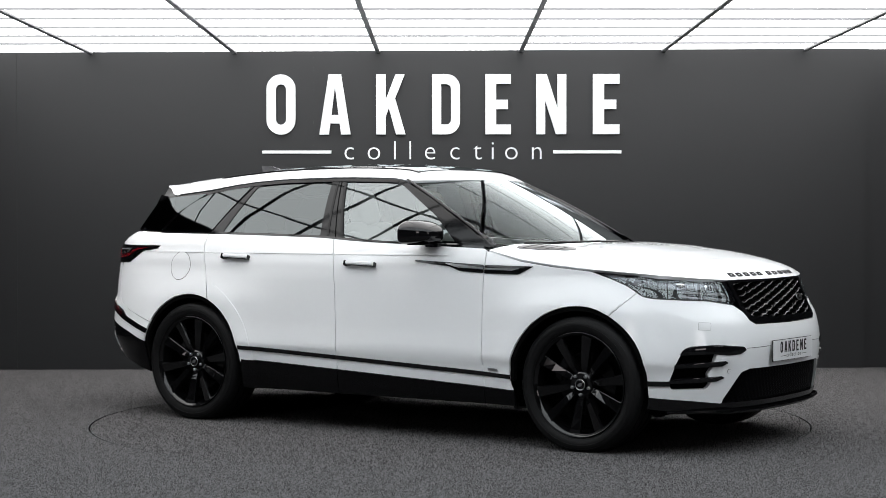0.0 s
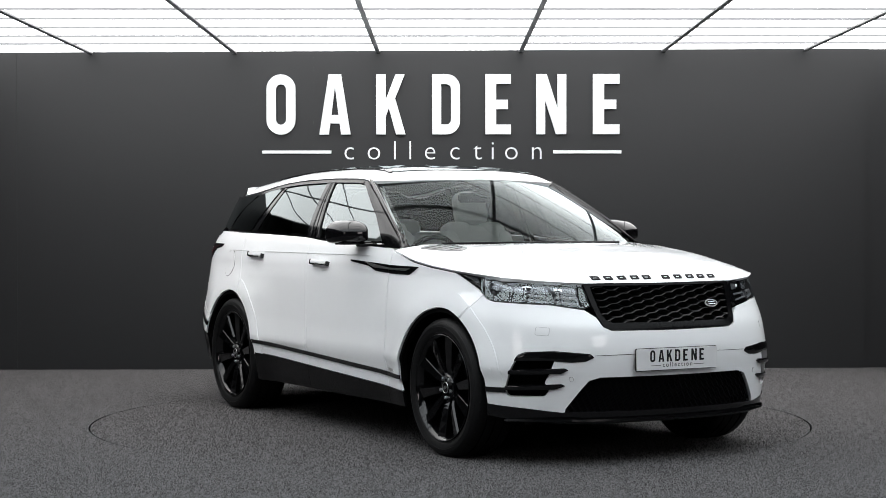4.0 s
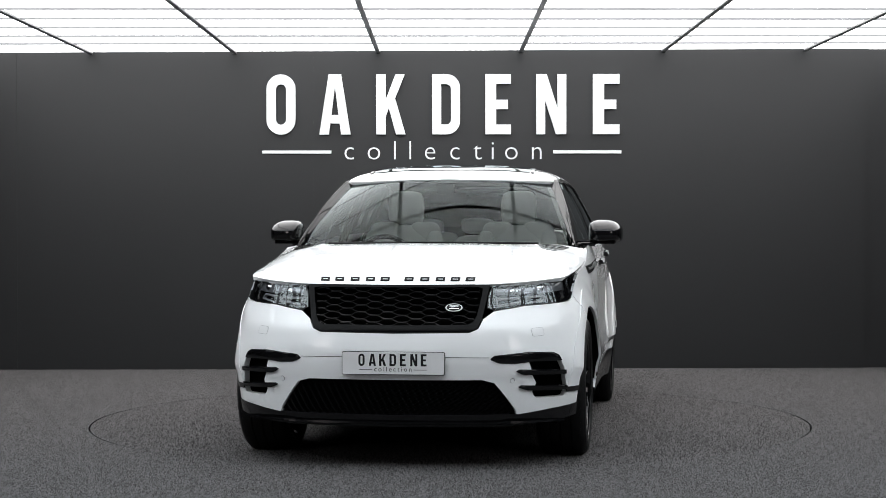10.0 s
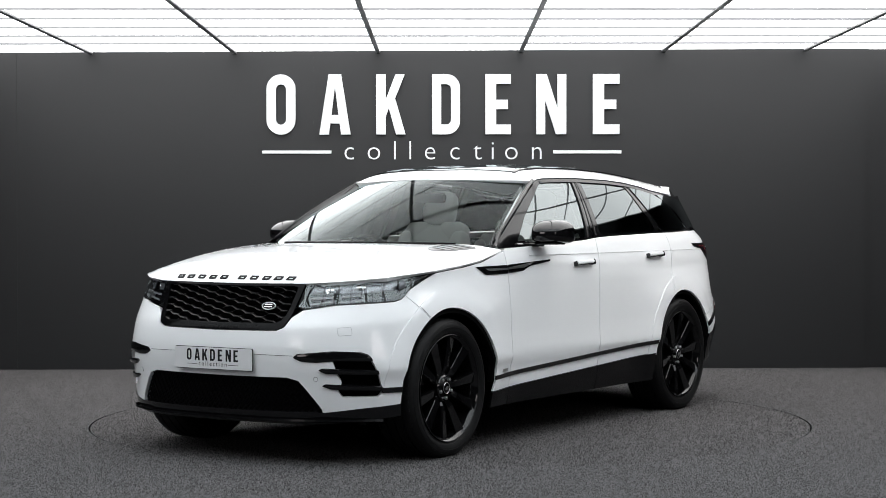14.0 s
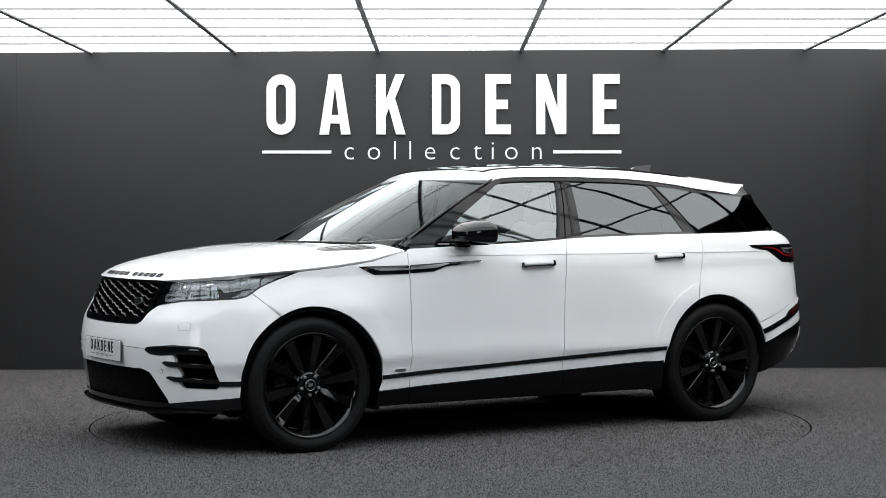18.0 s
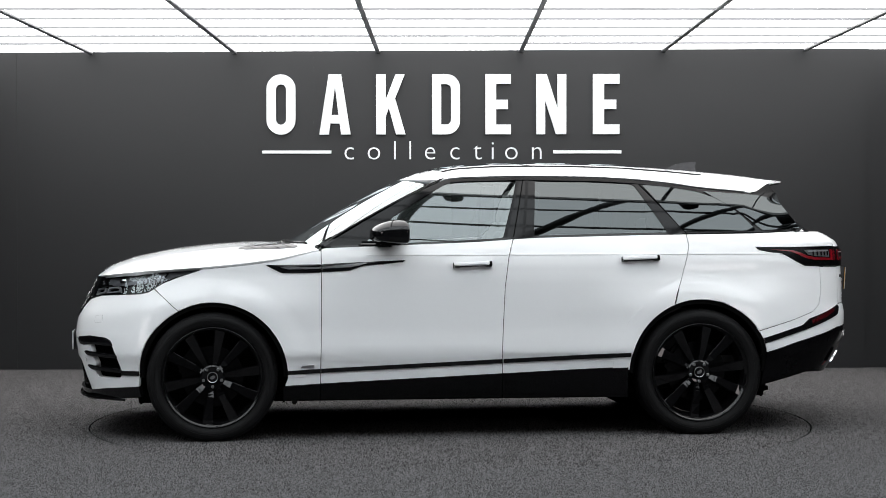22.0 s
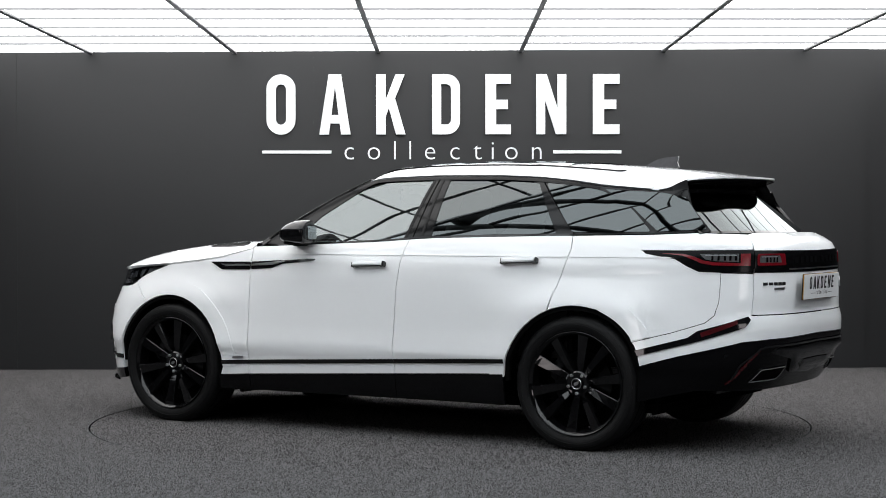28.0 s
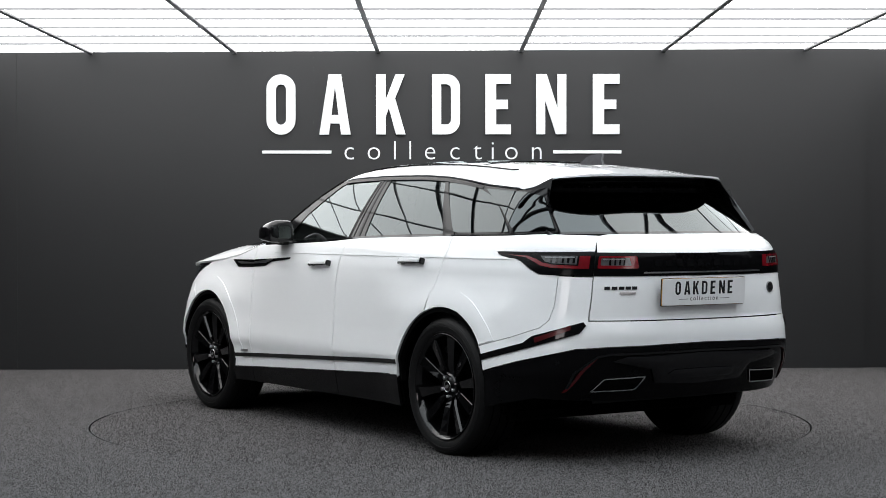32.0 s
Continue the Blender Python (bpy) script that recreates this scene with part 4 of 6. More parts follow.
def front_end():
    lamp_low = [(qf(0.535), 0.812), (qf(0.70), 0.838), (qx(1.955), 0.853), (qx(1.9), 0.864), (qx(1.868), 0.883)]
    grille_low = [(0.0, 0.702), (qf(0.405), 0.707), (qf(0.452), 0.726), (qf(0.480), 0.775)]
    half = grille_low + lamp_low + Q([(1.80, 0.836), (1.69, 0.755)]) + Q(arc_xz(HUB_F, ARCH, math.degrees(math.atan2(0.755 - HUB_Z, 1.69 - HUB_F)), 0, 16)[1:]) + Q([(1.928, 0.322)]) + [(qf(0.80), 0.300), (qf(0.70), 0.286), (qf(0.675), 0.258), (0.0, 0.254)]
    fog = rounded([(qf(0.69), 0.572), (qx(2.10), 0.586), (qx(2.072), 0.556), (qx(2.022), 0.40), (qx(2.04), 0.366), (qf(0.735), 0.366), (qf(0.715), 0.40), (qf(0.735), 0.445), (qf(0.705), 0.49), (qf(0.70), 0.53)], 0.012)
    low = both([(0.0, 0.464), (qf(0.46), 0.466), (qf(0.525), 0.450), (qf(0.565), 0.405), (qf(0.642), 0.306), (qf(0.652), 0.274), (0.0, 0.268)])
    a0 = math.degrees(math.atan2(0.755 - HUB_Z, 1.69 - HUB_F))
    b = skin("front_bumper", both(half), body, car, PAINT, holes=[fog, [(-x, z) for x, z in fog], low], gap=0.0015, step=0.03, thick=0.03)
    inner = lambda q, z: body(q, z)
    for s in (False, True):
        band(b, HUB_F, 2, a0 - 0.7, 2, 56.9, s)
    skin("lower_grille", inset(low, -0.004), inner, b, DARK, lift=-0.05, thick=0.01, step=0.06)
    # diamond mesh of the lower intake
    bm = bmesh.new()
    cell = 0.0185
    for r in range(14):
        z = 0.272 + r * 0.0145
        w = float(np.interp(z, [0.285, 0.308, 0.405, 0.45, 0.464], [0.645, 0.637, 0.56, 0.52, 0.46]))
        n = int(2 * w / cell)
        prev = None
        for i in range(n + 1):
            y = -w + 2 * w * i / n
            zz = z + (0.0072 if i % 2 else -0.0072) * (1 if r % 2 else -1)
            if zz < 0.27 or zz > 0.468:
                prev = None
                continue
            p = Vector(body(math.copysign(qf(abs(y)), y), zz)) - Vector((0.028, 0, 0))
            if prev is not None:
                d = (p - prev)
                up = Vector((0, -d.z, d.y)).normalized() * 0.0022
                vs = [prev + up, prev - up, p - up, p + up]
                ws = [v + Vector((0.012, 0, 0)) for v in vs]
                V = [bm.verts.new(v) for v in vs + ws]
                for f in ((4, 5, 6, 7), (0, 1, 5, 4), (3, 2, 6, 7), (0, 4, 7, 3), (1, 2, 6, 5)):
                    bm.faces.new([V[k] for k in f])
            prev = p
    child("intake_mesh", from_bm("intake_mesh", bm, GRILLE), b, "black diamond mesh")
    for s in (1, -1):
        ms = s < 0
        skin("vent_recess", inset(fog, -0.003), inner, b, DARK, lift=-0.05, thick=0.03, mirror=ms, step=0.05)
        bl = [rounded([(qf(0.500), 0.570), (qf(0.525), 0.590), (qf(0.70), 0.606), (qx(2.11), 0.600), (qx(2.08), 0.584), (qx(2.066), 0.552), (qf(0.72), 0.556), (qf(0.62), 0.546), (qf(0.545), 0.550)], 0.010),
              rounded([(qf(0.625), 0.508), (qf(0.645), 0.518), (qx(2.052), 0.505), (qx(2.046), 0.484), (qf(0.66), 0.490)], 0.006),
              rounded([(qf(0.645), 0.426), (qf(0.662), 0.436), (qx(2.03), 0.422), (qx(2.022), 0.399), (qf(0.69), 0.408)], 0.006)]
        for k, p in enumerate(bl):
            skin("vent_blade", p, inner, b, GLOSS, lift=0.011 if k else 0.006, thick=0.05, mirror=ms, step=0.012, crown=0.0035)
        skin("fog_lamp", rounded([(qf(0.57), 0.583), (qf(0.72), 0.595), (qf(0.76), 0.570), (qf(0.62), 0.562)], 0.006), inner, b, TRIM, lift=0.0065, thick=0.004, mirror=ms, step=0.03)
        skin("rubbing_strip", [(qx(2.03), 0.413), (qx(1.921), 0.413), (qx(1.921), 0.386), (qx(2.03), 0.386)], inner, b, GLOSS, lift=0.006, thick=0.008, mirror=ms, step=0.03)
        for y, z, r in ((0.615, 0.46, 0.011), (0.895, 0.50, 0.012)):
            q0 = qf(y)
            c = [(q0 + r * math.cos(a), z + r * math.sin(a)) for a in np.linspace(0, 2 * math.pi, 16, endpoint=False)]
            c2 = [(q0 + r * 1.15 * math.cos(a), z + r * 1.15 * math.sin(a)) for a in np.linspace(0, 2 * math.pi, 16, endpoint=False)]
            skin("sensor_seam", c2, inner, b, TRIM, lift=0.001, thick=0.002, mirror=ms, step=0.02)
            skin("parking_sensor", c, inner, b, PAINT, lift=0.0025, thick=0.003, mirror=ms, step=0.02)
        qj = rounded([(qf(0.722), 0.722), (qf(0.775), 0.727), (qf(0.780), 0.688), (qf(0.728), 0.684)], 0.008)
        skin("washer_seam", inset(qj, -0.0006), inner, b, STEEL, lift=0.0006, thick=0.001, mirror=ms, step=0.03)
        skin("washer_cover", qj, inner, b, PAINT, lift=0.0014, thick=0.001, mirror=ms, step=0.03)
        skin("bumper_seam", [(qf(0.262), 0.5835), (qf(0.50), 0.5805), (qf(0.50), 0.5785), (qf(0.262), 0.5815)], inner, b, TRIM, lift=0.0012, thick=0.001, mirror=ms, step=0.05)
    # splitter lip
    lip = both([(0.0, 0.284), (qf(0.6), 0.288), (qf(0.66), 0.286), (qf(0.80), 0.306), (qx(1.928), 0.324), (qx(1.92), 0.262), (qf(0.78), 0.236), (qf(0.6), 0.225), (0.0, 0.222)])
    sp = skin("front_splitter", lip, body, car, GLOSS, lift=0.004, thick=0.05, step=0.05, label="gloss black lower lip")
    flat = lambda q, d: body(q, 0.232 + 0 * q) * np.array([1, 1, 1]) + np.stack([0.055 * d * np.cos(np.clip(q, -2, 2) * 0.8), 0.02 * d * np.sign(q) * smooth(np.abs(q)), 0.012 * d], -1)
    skin("lip_blade", both([(0.0, 0), (qf(0.7), 0), (qf(0.86), 0.1), (qf(0.87), 0.25), (qf(0.82), 0.55), (qf(0.70), 0.72), (qf(0.62), 0.72), (qf(0.56), 0.5), (0.0, 0.42)]), flat, sp, TRIM, scale=(1, 0.06), step=0.04, thick=0.012)
    # front plate
    number_plate(car, Matrix.Translation((2.336, 0, 0.551)) @ pose(0, 0, 0, 90, 0, 90), False)
    # upper grille
    g_out = both([(0.0, 0.944), (qf(0.46), 0.948), (qf(0.52), 0.944), (qf(0.508), 0.90), (qf(0.473), 0.776), (qf(0.447), 0.729), (qf(0.404), 0.710), (0.0, 0.705)])
    g_in = both([(0.0, 0.932), (qf(0.455), 0.934), (qf(0.482), 0.928), (qf(0.474), 0.89), (qf(0.446), 0.790), (qf(0.425), 0.757), (qf(0.395), 0.745), (0.0, 0.741)])
    g = skin("front_grille", g_out, body, car, GRILLE, holes=[g_in], lift=0.002, thick=0.05, step=0.04, label="gloss black honeycomb grille")
    skin("grille_back", inset(g_in, -0.005), body, g, DARK, lift=-0.045, thick=0.005, step=0.06)
    honeycomb(g)
    # badge
    p = Vector(body(qf(0.322), 0.829))
    n = Vector(surface_normals(body, np.array([qf(0.322)]), np.array([0.829]))[0])
    badge(g, p + n * 0.004, n, 0.044, 0.022)
    # headlamps
    for s in (False, True):
        headlamp(s)


def badge(parent, p, n, a, b):
    u = Vector((0, 0, 1)).cross(n).normalized()
    m = Matrix((u, n.cross(u), n)).transposed().to_4x4()
    m.translation = p
    e = [(a * math.cos(t), b * math.sin(t)) for t in np.linspace(0, 2 * math.pi, 32, endpoint=False)]
    o = child("badge", from_bm("badge", prism_bm(e, 0.005, m, 0.0015), STEEL), parent, "dull silver oval badge")
    e2 = [(x * 0.86, y * 0.8) for x, y in e]
    child("badge_face", from_bm("badge_face", prism_bm(e2, 0.0018, m @ Matrix.Translation((0, 0, 0.0048))), INK), o, "dark oval field")
    for k, w in ((0.3, 0.5), (-0.3, 0.55)):
        child("badge_bar", from_bm("badge_bar", prism_bm([(-a * w, b * (k - 0.09)), (a * w, b * (k - 0.09)), (a * w, b * (k + 0.09)), (-a * w, b * (k + 0.09))], 0.0014, m @ Matrix.Translation((0, 0, 0.0062))), CHROME), o)


def honeycomb(g):
    """Stepped bars that meet row on row to form flat hexagons."""
    period, pitch, amp, half = 0.156, 0.0172, 0.0070, 0.0023
    for r in range(12):
        z0 = 0.747 + r * pitch
        bm = bmesh.new()
        prev = None
        pts = []
        shift = 0.25 if r % 2 else -0.25
        n = int(1.04 / (period / 12))
        for i in range(n + 1):
            y = -0.52 + 1.04 * i / n
            ph = (y / period + shift) % 1.0
            tri = 4 * abs(ph - 0.5) - 1
            pts.append((y, z0 + amp * max(-1, min(1, 2.5 * tri))))
        for y, z in pts:
            w = float(np.interp(z, [0.742, 0.757, 0.79, 0.93], [0.388, 0.425, 0.445, 0.478]))
            if abs(y) > w:
                prev = None
                continue
            z = max(0.7405, min(0.9335, z))
            p = Vector(body(math.copysign(qf(abs(y)), y), z))
            ring = [bm.verts.new(p + Vector(o)) for o in ((-0.003, 0, half), (0.001, 0, 0), (-0.003, 0, -half), (-0.026, 0, -half), (-0.026, 0, half))]
            if prev:
                for j in range(5):
                    bm.faces.new((prev[j], prev[(j + 1) % 5], ring[(j + 1) % 5], ring[j]))
            prev = ring
        child("grille_bar", from_bm("grille_bar", bm, MESHBAR), g)


def headlamp(s):
    top = [(edge_q(v), float(edge_z(v)) - 0.004) for v in (0.62, 0.70, 0.78, 0.86, 0.93, 0.985)]
    top += [(qx(x), float(side_edge_z(x)) - 0.004) for x in (CORNER_X - 0.05, 1.75, 1.65, 1.56)] + [(qx(1.545), 0.9935)]
    low = [(qx(1.70), 0.955), (qx(1.81), 0.918), (qx(1.868), 0.885), (qx(1.9), 0.866), (qx(1.955), 0.855), (qf(0.70), 0.840), (qf(0.537), 0.815), (qf(0.50), 0.83), (qf(0.512), 0.90)]
    out = top + low
    h = skin("headlamp", out, body, car, GLOSS, lift=-0.04, thick=0.03, step=0.05, mirror=s, gap=0.002, label="clear headlamp in a black housing")
    window = rounded([(qf(0.542), 0.938), (qf(0.72), 0.954), (qx(1.90), 0.970), (qx(1.75), 0.981), (qx(1.565), 0.9905), (qx(1.56), 0.988), (qx(1.71), 0.954), (qx(1.81), 0.918), (qx(1.885), 0.879), (qf(0.74), 0.852), (qf(0.548), 0.826)], 0.008)
    skin("lamp_bezel", out, body, h, GLOSS, holes=[window], lift=-0.001, thick=0.04, step=0.03, mirror=s, gap=0.0015)
    skin("lamp_lens", out, body, h, LENS, lift=0.003, thick=0.003, step=0.03, mirror=s, gap=0.0035)
    up = [(qf(0.545), 0.937), (qf(0.72), 0.953), (qx(1.90), 0.969), (qx(1.75), 0.980), (qx(1.575), 0.989), (qx(1.73), 0.960), (qx(1.83), 0.934), (qx(1.885), 0.921), (qf(0.80), 0.906), (qf(0.728), 0.902), (qf(0.712), 0.908), (qf(0.548), 0.903)]
    skin("light_guide", rounded(up, 0.008), body, h, REFLECT, lift=-0.022, thick=0.012, step=0.03, mirror=s, crown=0.006, label="pale reflector shelf")
    for y, r in ((0.80, 0.026), (0.655, 0.022)):
        c = [(qf(y) + r * 1.15 * math.cos(a), 0.926 + (y - 0.72) * 0.12 + 0.75 * r * math.sin(a)) for a in np.linspace(0, 2 * math.pi, 24, endpoint=False)]
        skin("lamp_bowl", c, body, h, CHROME, lift=-0.012, thick=0.012, step=0.012, mirror=s, crown=0.010, label="bright round projector lens")
    bars = [[(qf(0.552), 0.891), (qf(0.706), 0.900), (qf(0.712), 0.894), (qf(0.552), 0.885)],
            [(qf(0.655), 0.944), (qf(0.658), 0.944), (qf(0.664), 0.892), (qf(0.660), 0.892)],
            [(qx(1.905), 0.966), (qx(1.895), 0.967), (qx(1.90), 0.885), (qx(1.915), 0.883)],
            [(qx(1.80), 0.974), (qx(1.79), 0.975), (qx(1.845), 0.902), (qx(1.855), 0.898)]]
    for o in bars:
        skin("lamp_divider", o, body, h, GLOSS, lift=-0.008, thick=0.014, step=0.03, mirror=s)
    for y0, y1, dz in ((0.553, 0.675, 0.0), (0.712, 0.80, 0.010)):
        loop = rounded([(qf(y0), 0.880 + dz), (qf(y1), 0.888 + dz), (qf(y1 + 0.016), 0.858 + dz), (qf(y0 + 0.004), 0.840 + dz)], 0.012)
        skin("running_light", loop, body, h, DRL, holes=[inset(loop, 0.0085)], lift=-0.012, thick=0.015, step=0.02, mirror=s, label="pale running-light loop")


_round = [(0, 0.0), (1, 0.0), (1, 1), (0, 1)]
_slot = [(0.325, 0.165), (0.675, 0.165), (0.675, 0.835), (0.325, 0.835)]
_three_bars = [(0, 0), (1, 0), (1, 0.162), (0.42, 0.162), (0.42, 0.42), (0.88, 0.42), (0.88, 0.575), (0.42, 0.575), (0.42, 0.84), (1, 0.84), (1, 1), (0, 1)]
# capital letters of the sign's name: outline, inner hole, corner radius of each corner
CAPITALS = [
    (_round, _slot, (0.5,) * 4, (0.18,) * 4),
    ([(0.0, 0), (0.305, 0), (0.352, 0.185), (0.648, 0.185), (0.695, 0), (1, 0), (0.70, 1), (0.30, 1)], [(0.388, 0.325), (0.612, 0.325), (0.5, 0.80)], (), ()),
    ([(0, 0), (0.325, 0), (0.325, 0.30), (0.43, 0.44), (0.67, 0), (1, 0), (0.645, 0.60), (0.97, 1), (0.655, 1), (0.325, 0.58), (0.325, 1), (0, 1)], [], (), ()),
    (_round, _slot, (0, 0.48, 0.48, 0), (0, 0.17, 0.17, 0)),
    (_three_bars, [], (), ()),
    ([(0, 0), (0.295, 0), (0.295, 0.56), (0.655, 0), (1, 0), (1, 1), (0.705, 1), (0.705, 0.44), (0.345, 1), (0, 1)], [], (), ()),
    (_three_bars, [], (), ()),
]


def corners(poly, radii):
    """An outline with its own rounding at each corner (none where radii is empty)."""
    out = []
    for i, p in enumerate(poly):
        r = radii[i] if radii else 0
        if r < 1e-6:
            out.append(p)
            continue
        a, b, c = Vector(poly[i - 1]), Vector(p), Vector(poly[(i + 1) % len(poly)])
        u, v = (a - b).normalized(), (c - b).normalized()
        mid = b + (u + v) * r
        for j in range(9):
            t = math.pi / 2 * j / 8
            out.append(tuple(mid - v * r * math.cos(t) - u * r * math.sin(t)))
    return out


def capital_mesh(name, k, w, h, depth, material, m):
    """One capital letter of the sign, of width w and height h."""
    outer, hole, r_out, r_in = CAPITALS[k]
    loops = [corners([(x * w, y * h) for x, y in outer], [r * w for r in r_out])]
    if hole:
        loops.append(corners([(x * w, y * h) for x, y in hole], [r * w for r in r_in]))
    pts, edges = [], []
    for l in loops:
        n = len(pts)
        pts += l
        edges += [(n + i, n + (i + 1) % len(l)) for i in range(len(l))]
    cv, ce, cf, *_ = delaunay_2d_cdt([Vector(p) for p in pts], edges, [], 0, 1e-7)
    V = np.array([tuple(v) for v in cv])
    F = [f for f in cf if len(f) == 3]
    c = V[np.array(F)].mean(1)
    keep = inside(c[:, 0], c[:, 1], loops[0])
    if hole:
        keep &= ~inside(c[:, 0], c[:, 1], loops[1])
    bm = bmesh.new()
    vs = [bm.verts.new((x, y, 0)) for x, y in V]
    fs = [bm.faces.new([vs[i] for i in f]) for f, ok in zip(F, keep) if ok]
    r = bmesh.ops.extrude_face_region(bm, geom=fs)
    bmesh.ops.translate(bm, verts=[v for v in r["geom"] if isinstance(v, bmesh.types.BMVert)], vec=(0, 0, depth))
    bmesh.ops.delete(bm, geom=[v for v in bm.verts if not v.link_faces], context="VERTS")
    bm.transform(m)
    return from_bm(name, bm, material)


def word(text, size, m, material, depth=0.001, spacing=1.0, thin=0.0):
    cu = bpy.data.curves.new("text", "FONT")
    cu.body, cu.size, cu.extrude, cu.space_character = text, size, depth, spacing
    cu.offset = thin * size
    cu.align_x, cu.align_y, cu.resolution_u = "CENTER", "BOTTOM_BASELINE", 4
    tmp = bpy.data.objects.new("text", cu)
    scene.collection.objects.link(tmp)
    me = bpy.data.meshes.new_from_object(tmp.evaluated_get(bpy.context.evaluated_depsgraph_get()))
    bpy.data.objects.remove(tmp)
    bpy.data.curves.remove(cu)
    me.materials.clear()
    me.materials.append(material)
    me.transform(m)
    return me


def number_plate(parent, m, rear):
    """A dealer's show plate: local x across, y up, z outwards."""
    w, h = (0.285, 0.069) if rear else (0.262, 0.0565)
    e = rounded([(-w, -h), (w, -h), (w, h), (-w, h)], 0.008)
    p = child("number_plate", from_bm("number_plate", prism_bm(e, 0.009, m, 0.0015), PLATE), parent, "white show plate with dark letters")
    e3 = rounded([(-w - 0.003, -h - 0.003), (w + 0.003, -h - 0.003), (w + 0.003, h + 0.003), (-w - 0.003, h + 0.003)], 0.009)
    child("plate_holder", from_bm("plate_holder", prism_bm(e3, 0.004, m @ Matrix.Translation((0, 0, -0.003))), TRIM), p, "black plate holder")
    if rear:
        e2 = rounded([(-w - 0.001, -h - 0.001), (w + 0.001, -h - 0.001), (w + 0.001, h + 0.001), (-w - 0.001, h + 0.001)], 0.008)
        child("plate_edge", from_bm("plate_edge", prism_bm(e2, 0.006, m), YELLOW), p, "amber plate edge")
    x = -0.178
    big = 1.12 if rear else 1.0
    # the sign's name again, in the same capital letters
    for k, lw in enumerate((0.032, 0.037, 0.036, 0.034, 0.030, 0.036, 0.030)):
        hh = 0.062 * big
        child("plate_letter", capital_mesh("plate_letter", k, lw * big, hh, 0.0012, INK, m @ Matrix.Translation((x * big, -h + 0.043 + (0.012 if rear else 0), 0.0088))), p)
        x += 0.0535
    ms = m @ Matrix.Translation((0, -h + 0.016 + (0.008 if rear else 0), 0.0089))
    child("plate_word", word("collection", 0.034, ms, INK, 0.0006, 1.4), p)
    for sgn in (-1, 1):
        child("plate_rule", from_bm("plate_rule", prism_bm([(sgn * 0.108 - 0.066 * (sgn < 0), 0.007), (sgn * 0.108 + 0.066 * (sgn > 0), 0.007), (sgn * 0.108 + 0.066 * (sgn > 0), 0.0095), (sgn * 0.108 - 0.066 * (sgn < 0), 0.0095)], 0.001, ms), INK), p)

def top_panels():
    b = skin("bonnet", [(0, -0.998), (1, -0.998), (1, 0.998), (0, 0.998)], bonnet, car, PAINT, scale=(1.29, 0.88), step=0.028, thick=0.02, gap=0.002)
    for s in (1, -1):
        # bonnet vents
        o = [(0.085, s * 0.70), (0.055, s * 0.86), (0.085, s * 0.90), (0.32, s * 0.83), (0.35, s * 0.79), (0.30, s * 0.74)]
        v = skin("bonnet_vent", rounded(o, 0.02), bonnet, b, GRILLE, scale=(1.29, 0.88), lift=0.002, thick=0.004, step=0.03, label="black louvred vent")
        for k in range(4):
            a = 0.10 + k * 0.055
            skin("louvre", [(a, s * (0.72 + k * 0.012)), (a + 0.010, s * (0.725 + k * 0.012)), (a + 0.010, s * (0.868 - k * 0.016)), (a, s * (0.872 - k * 0.016))], bonnet, v, GRILLE, scale=(1.29, 0.88), lift=0.0035, thick=0.003, step=0.04)
    # ten raised letter blocks, plain bars
    ys = [-0.405, -0.325, -0.24, -0.155, -0.075, 0.055, 0.14, 0.225, 0.305, 0.385]
    for i, y in enumerate(ys):
        # the bars follow the leading edge
        v0, v1 = (y - 0.022) / 0.87, (y + 0.026) / 0.87
        o = [(0.960, v0), (0.960, v1), (0.981, v1), (0.981, v0)]
        hole = [(0.9655, v0 + 0.011), (0.9655, v1 - 0.011), (0.9755, v1 - 0.011), (0.9755, v0 + 0.011)]
        skin("letter_bar", o, bonnet, b, INK, holes=[hole], scale=(1.29, 0.88), lift=0.005, thick=0.006, step=0.02)
    w = skin("windscreen", [(-1, 0), (1, 0), (1, 1), (-1, 1)], screen, car, SCREEN, scale=(0.7, 0.85), step=0.05, thick=0.004, label="clear windscreen")
    band = [(-0.995, 0.005), (0.995, 0.005), (0.995, 0.995), (-0.995, 0.995)]
    skin("screen_border", band, screen, w, GLOSS, holes=[rounded([(-0.955, 0.045), (0.955, 0.045), (0.95, 0.955), (-0.95, 0.955)], 0.03)], scale=(0.7, 0.85), lift=-0.006, thick=0.002, step=0.05)
    cowl = lambda v, t: np.stack([1.07 - 0.20 * v * v - 0.012 + 0.05 * t, v * 0.81, 1.108 + 0 * t - 0.008 * v * v], -1)
    skin("cowl", [(-1, -1.2), (1, -1.2), (1, 1), (-1, 1)], cowl, car, TRIM, scale=(0.81, 0.05), step=0.05, thick=0.02)
    for y0, y1 in ((-0.62, 0.05), (-0.02, 0.62)):
        pts = [(float(screen(np.array(y / 0.8), np.array(0.035))[0]) + 0.012, y, float(screen(np.array(y / 0.8), np.array(0.035))[2]) + 0.012) for y in np.linspace(y0, y1, 10)]
        child("wiper", from_bm("wiper", tube_bm(pts, 0.009, 6), TRIM, True), w)
    r = skin("roof", [(0.34, -0.998), (0.34, 0.998), (-1.73, 0.998), (-1.73, -0.998)], roof, car, PAINT, holes=[rounded([(0.10, -0.66), (0.10, 0.66), (-1.06, 0.66), (-1.06, -0.66)], 0.05)], scale=(1, 0.66), step=0.03, thick=0.02, gap=0.002)
    skin("glass_roof", rounded([(0.15, -0.74), (0.15, 0.74), (-1.12, 0.74), (-1.12, -0.74)], 0.05), roof, r, ROOFGLASS, scale=(1, 0.66), lift=0.006, thick=0.01, step=0.04, label="dark tinted panoramic glass roof")
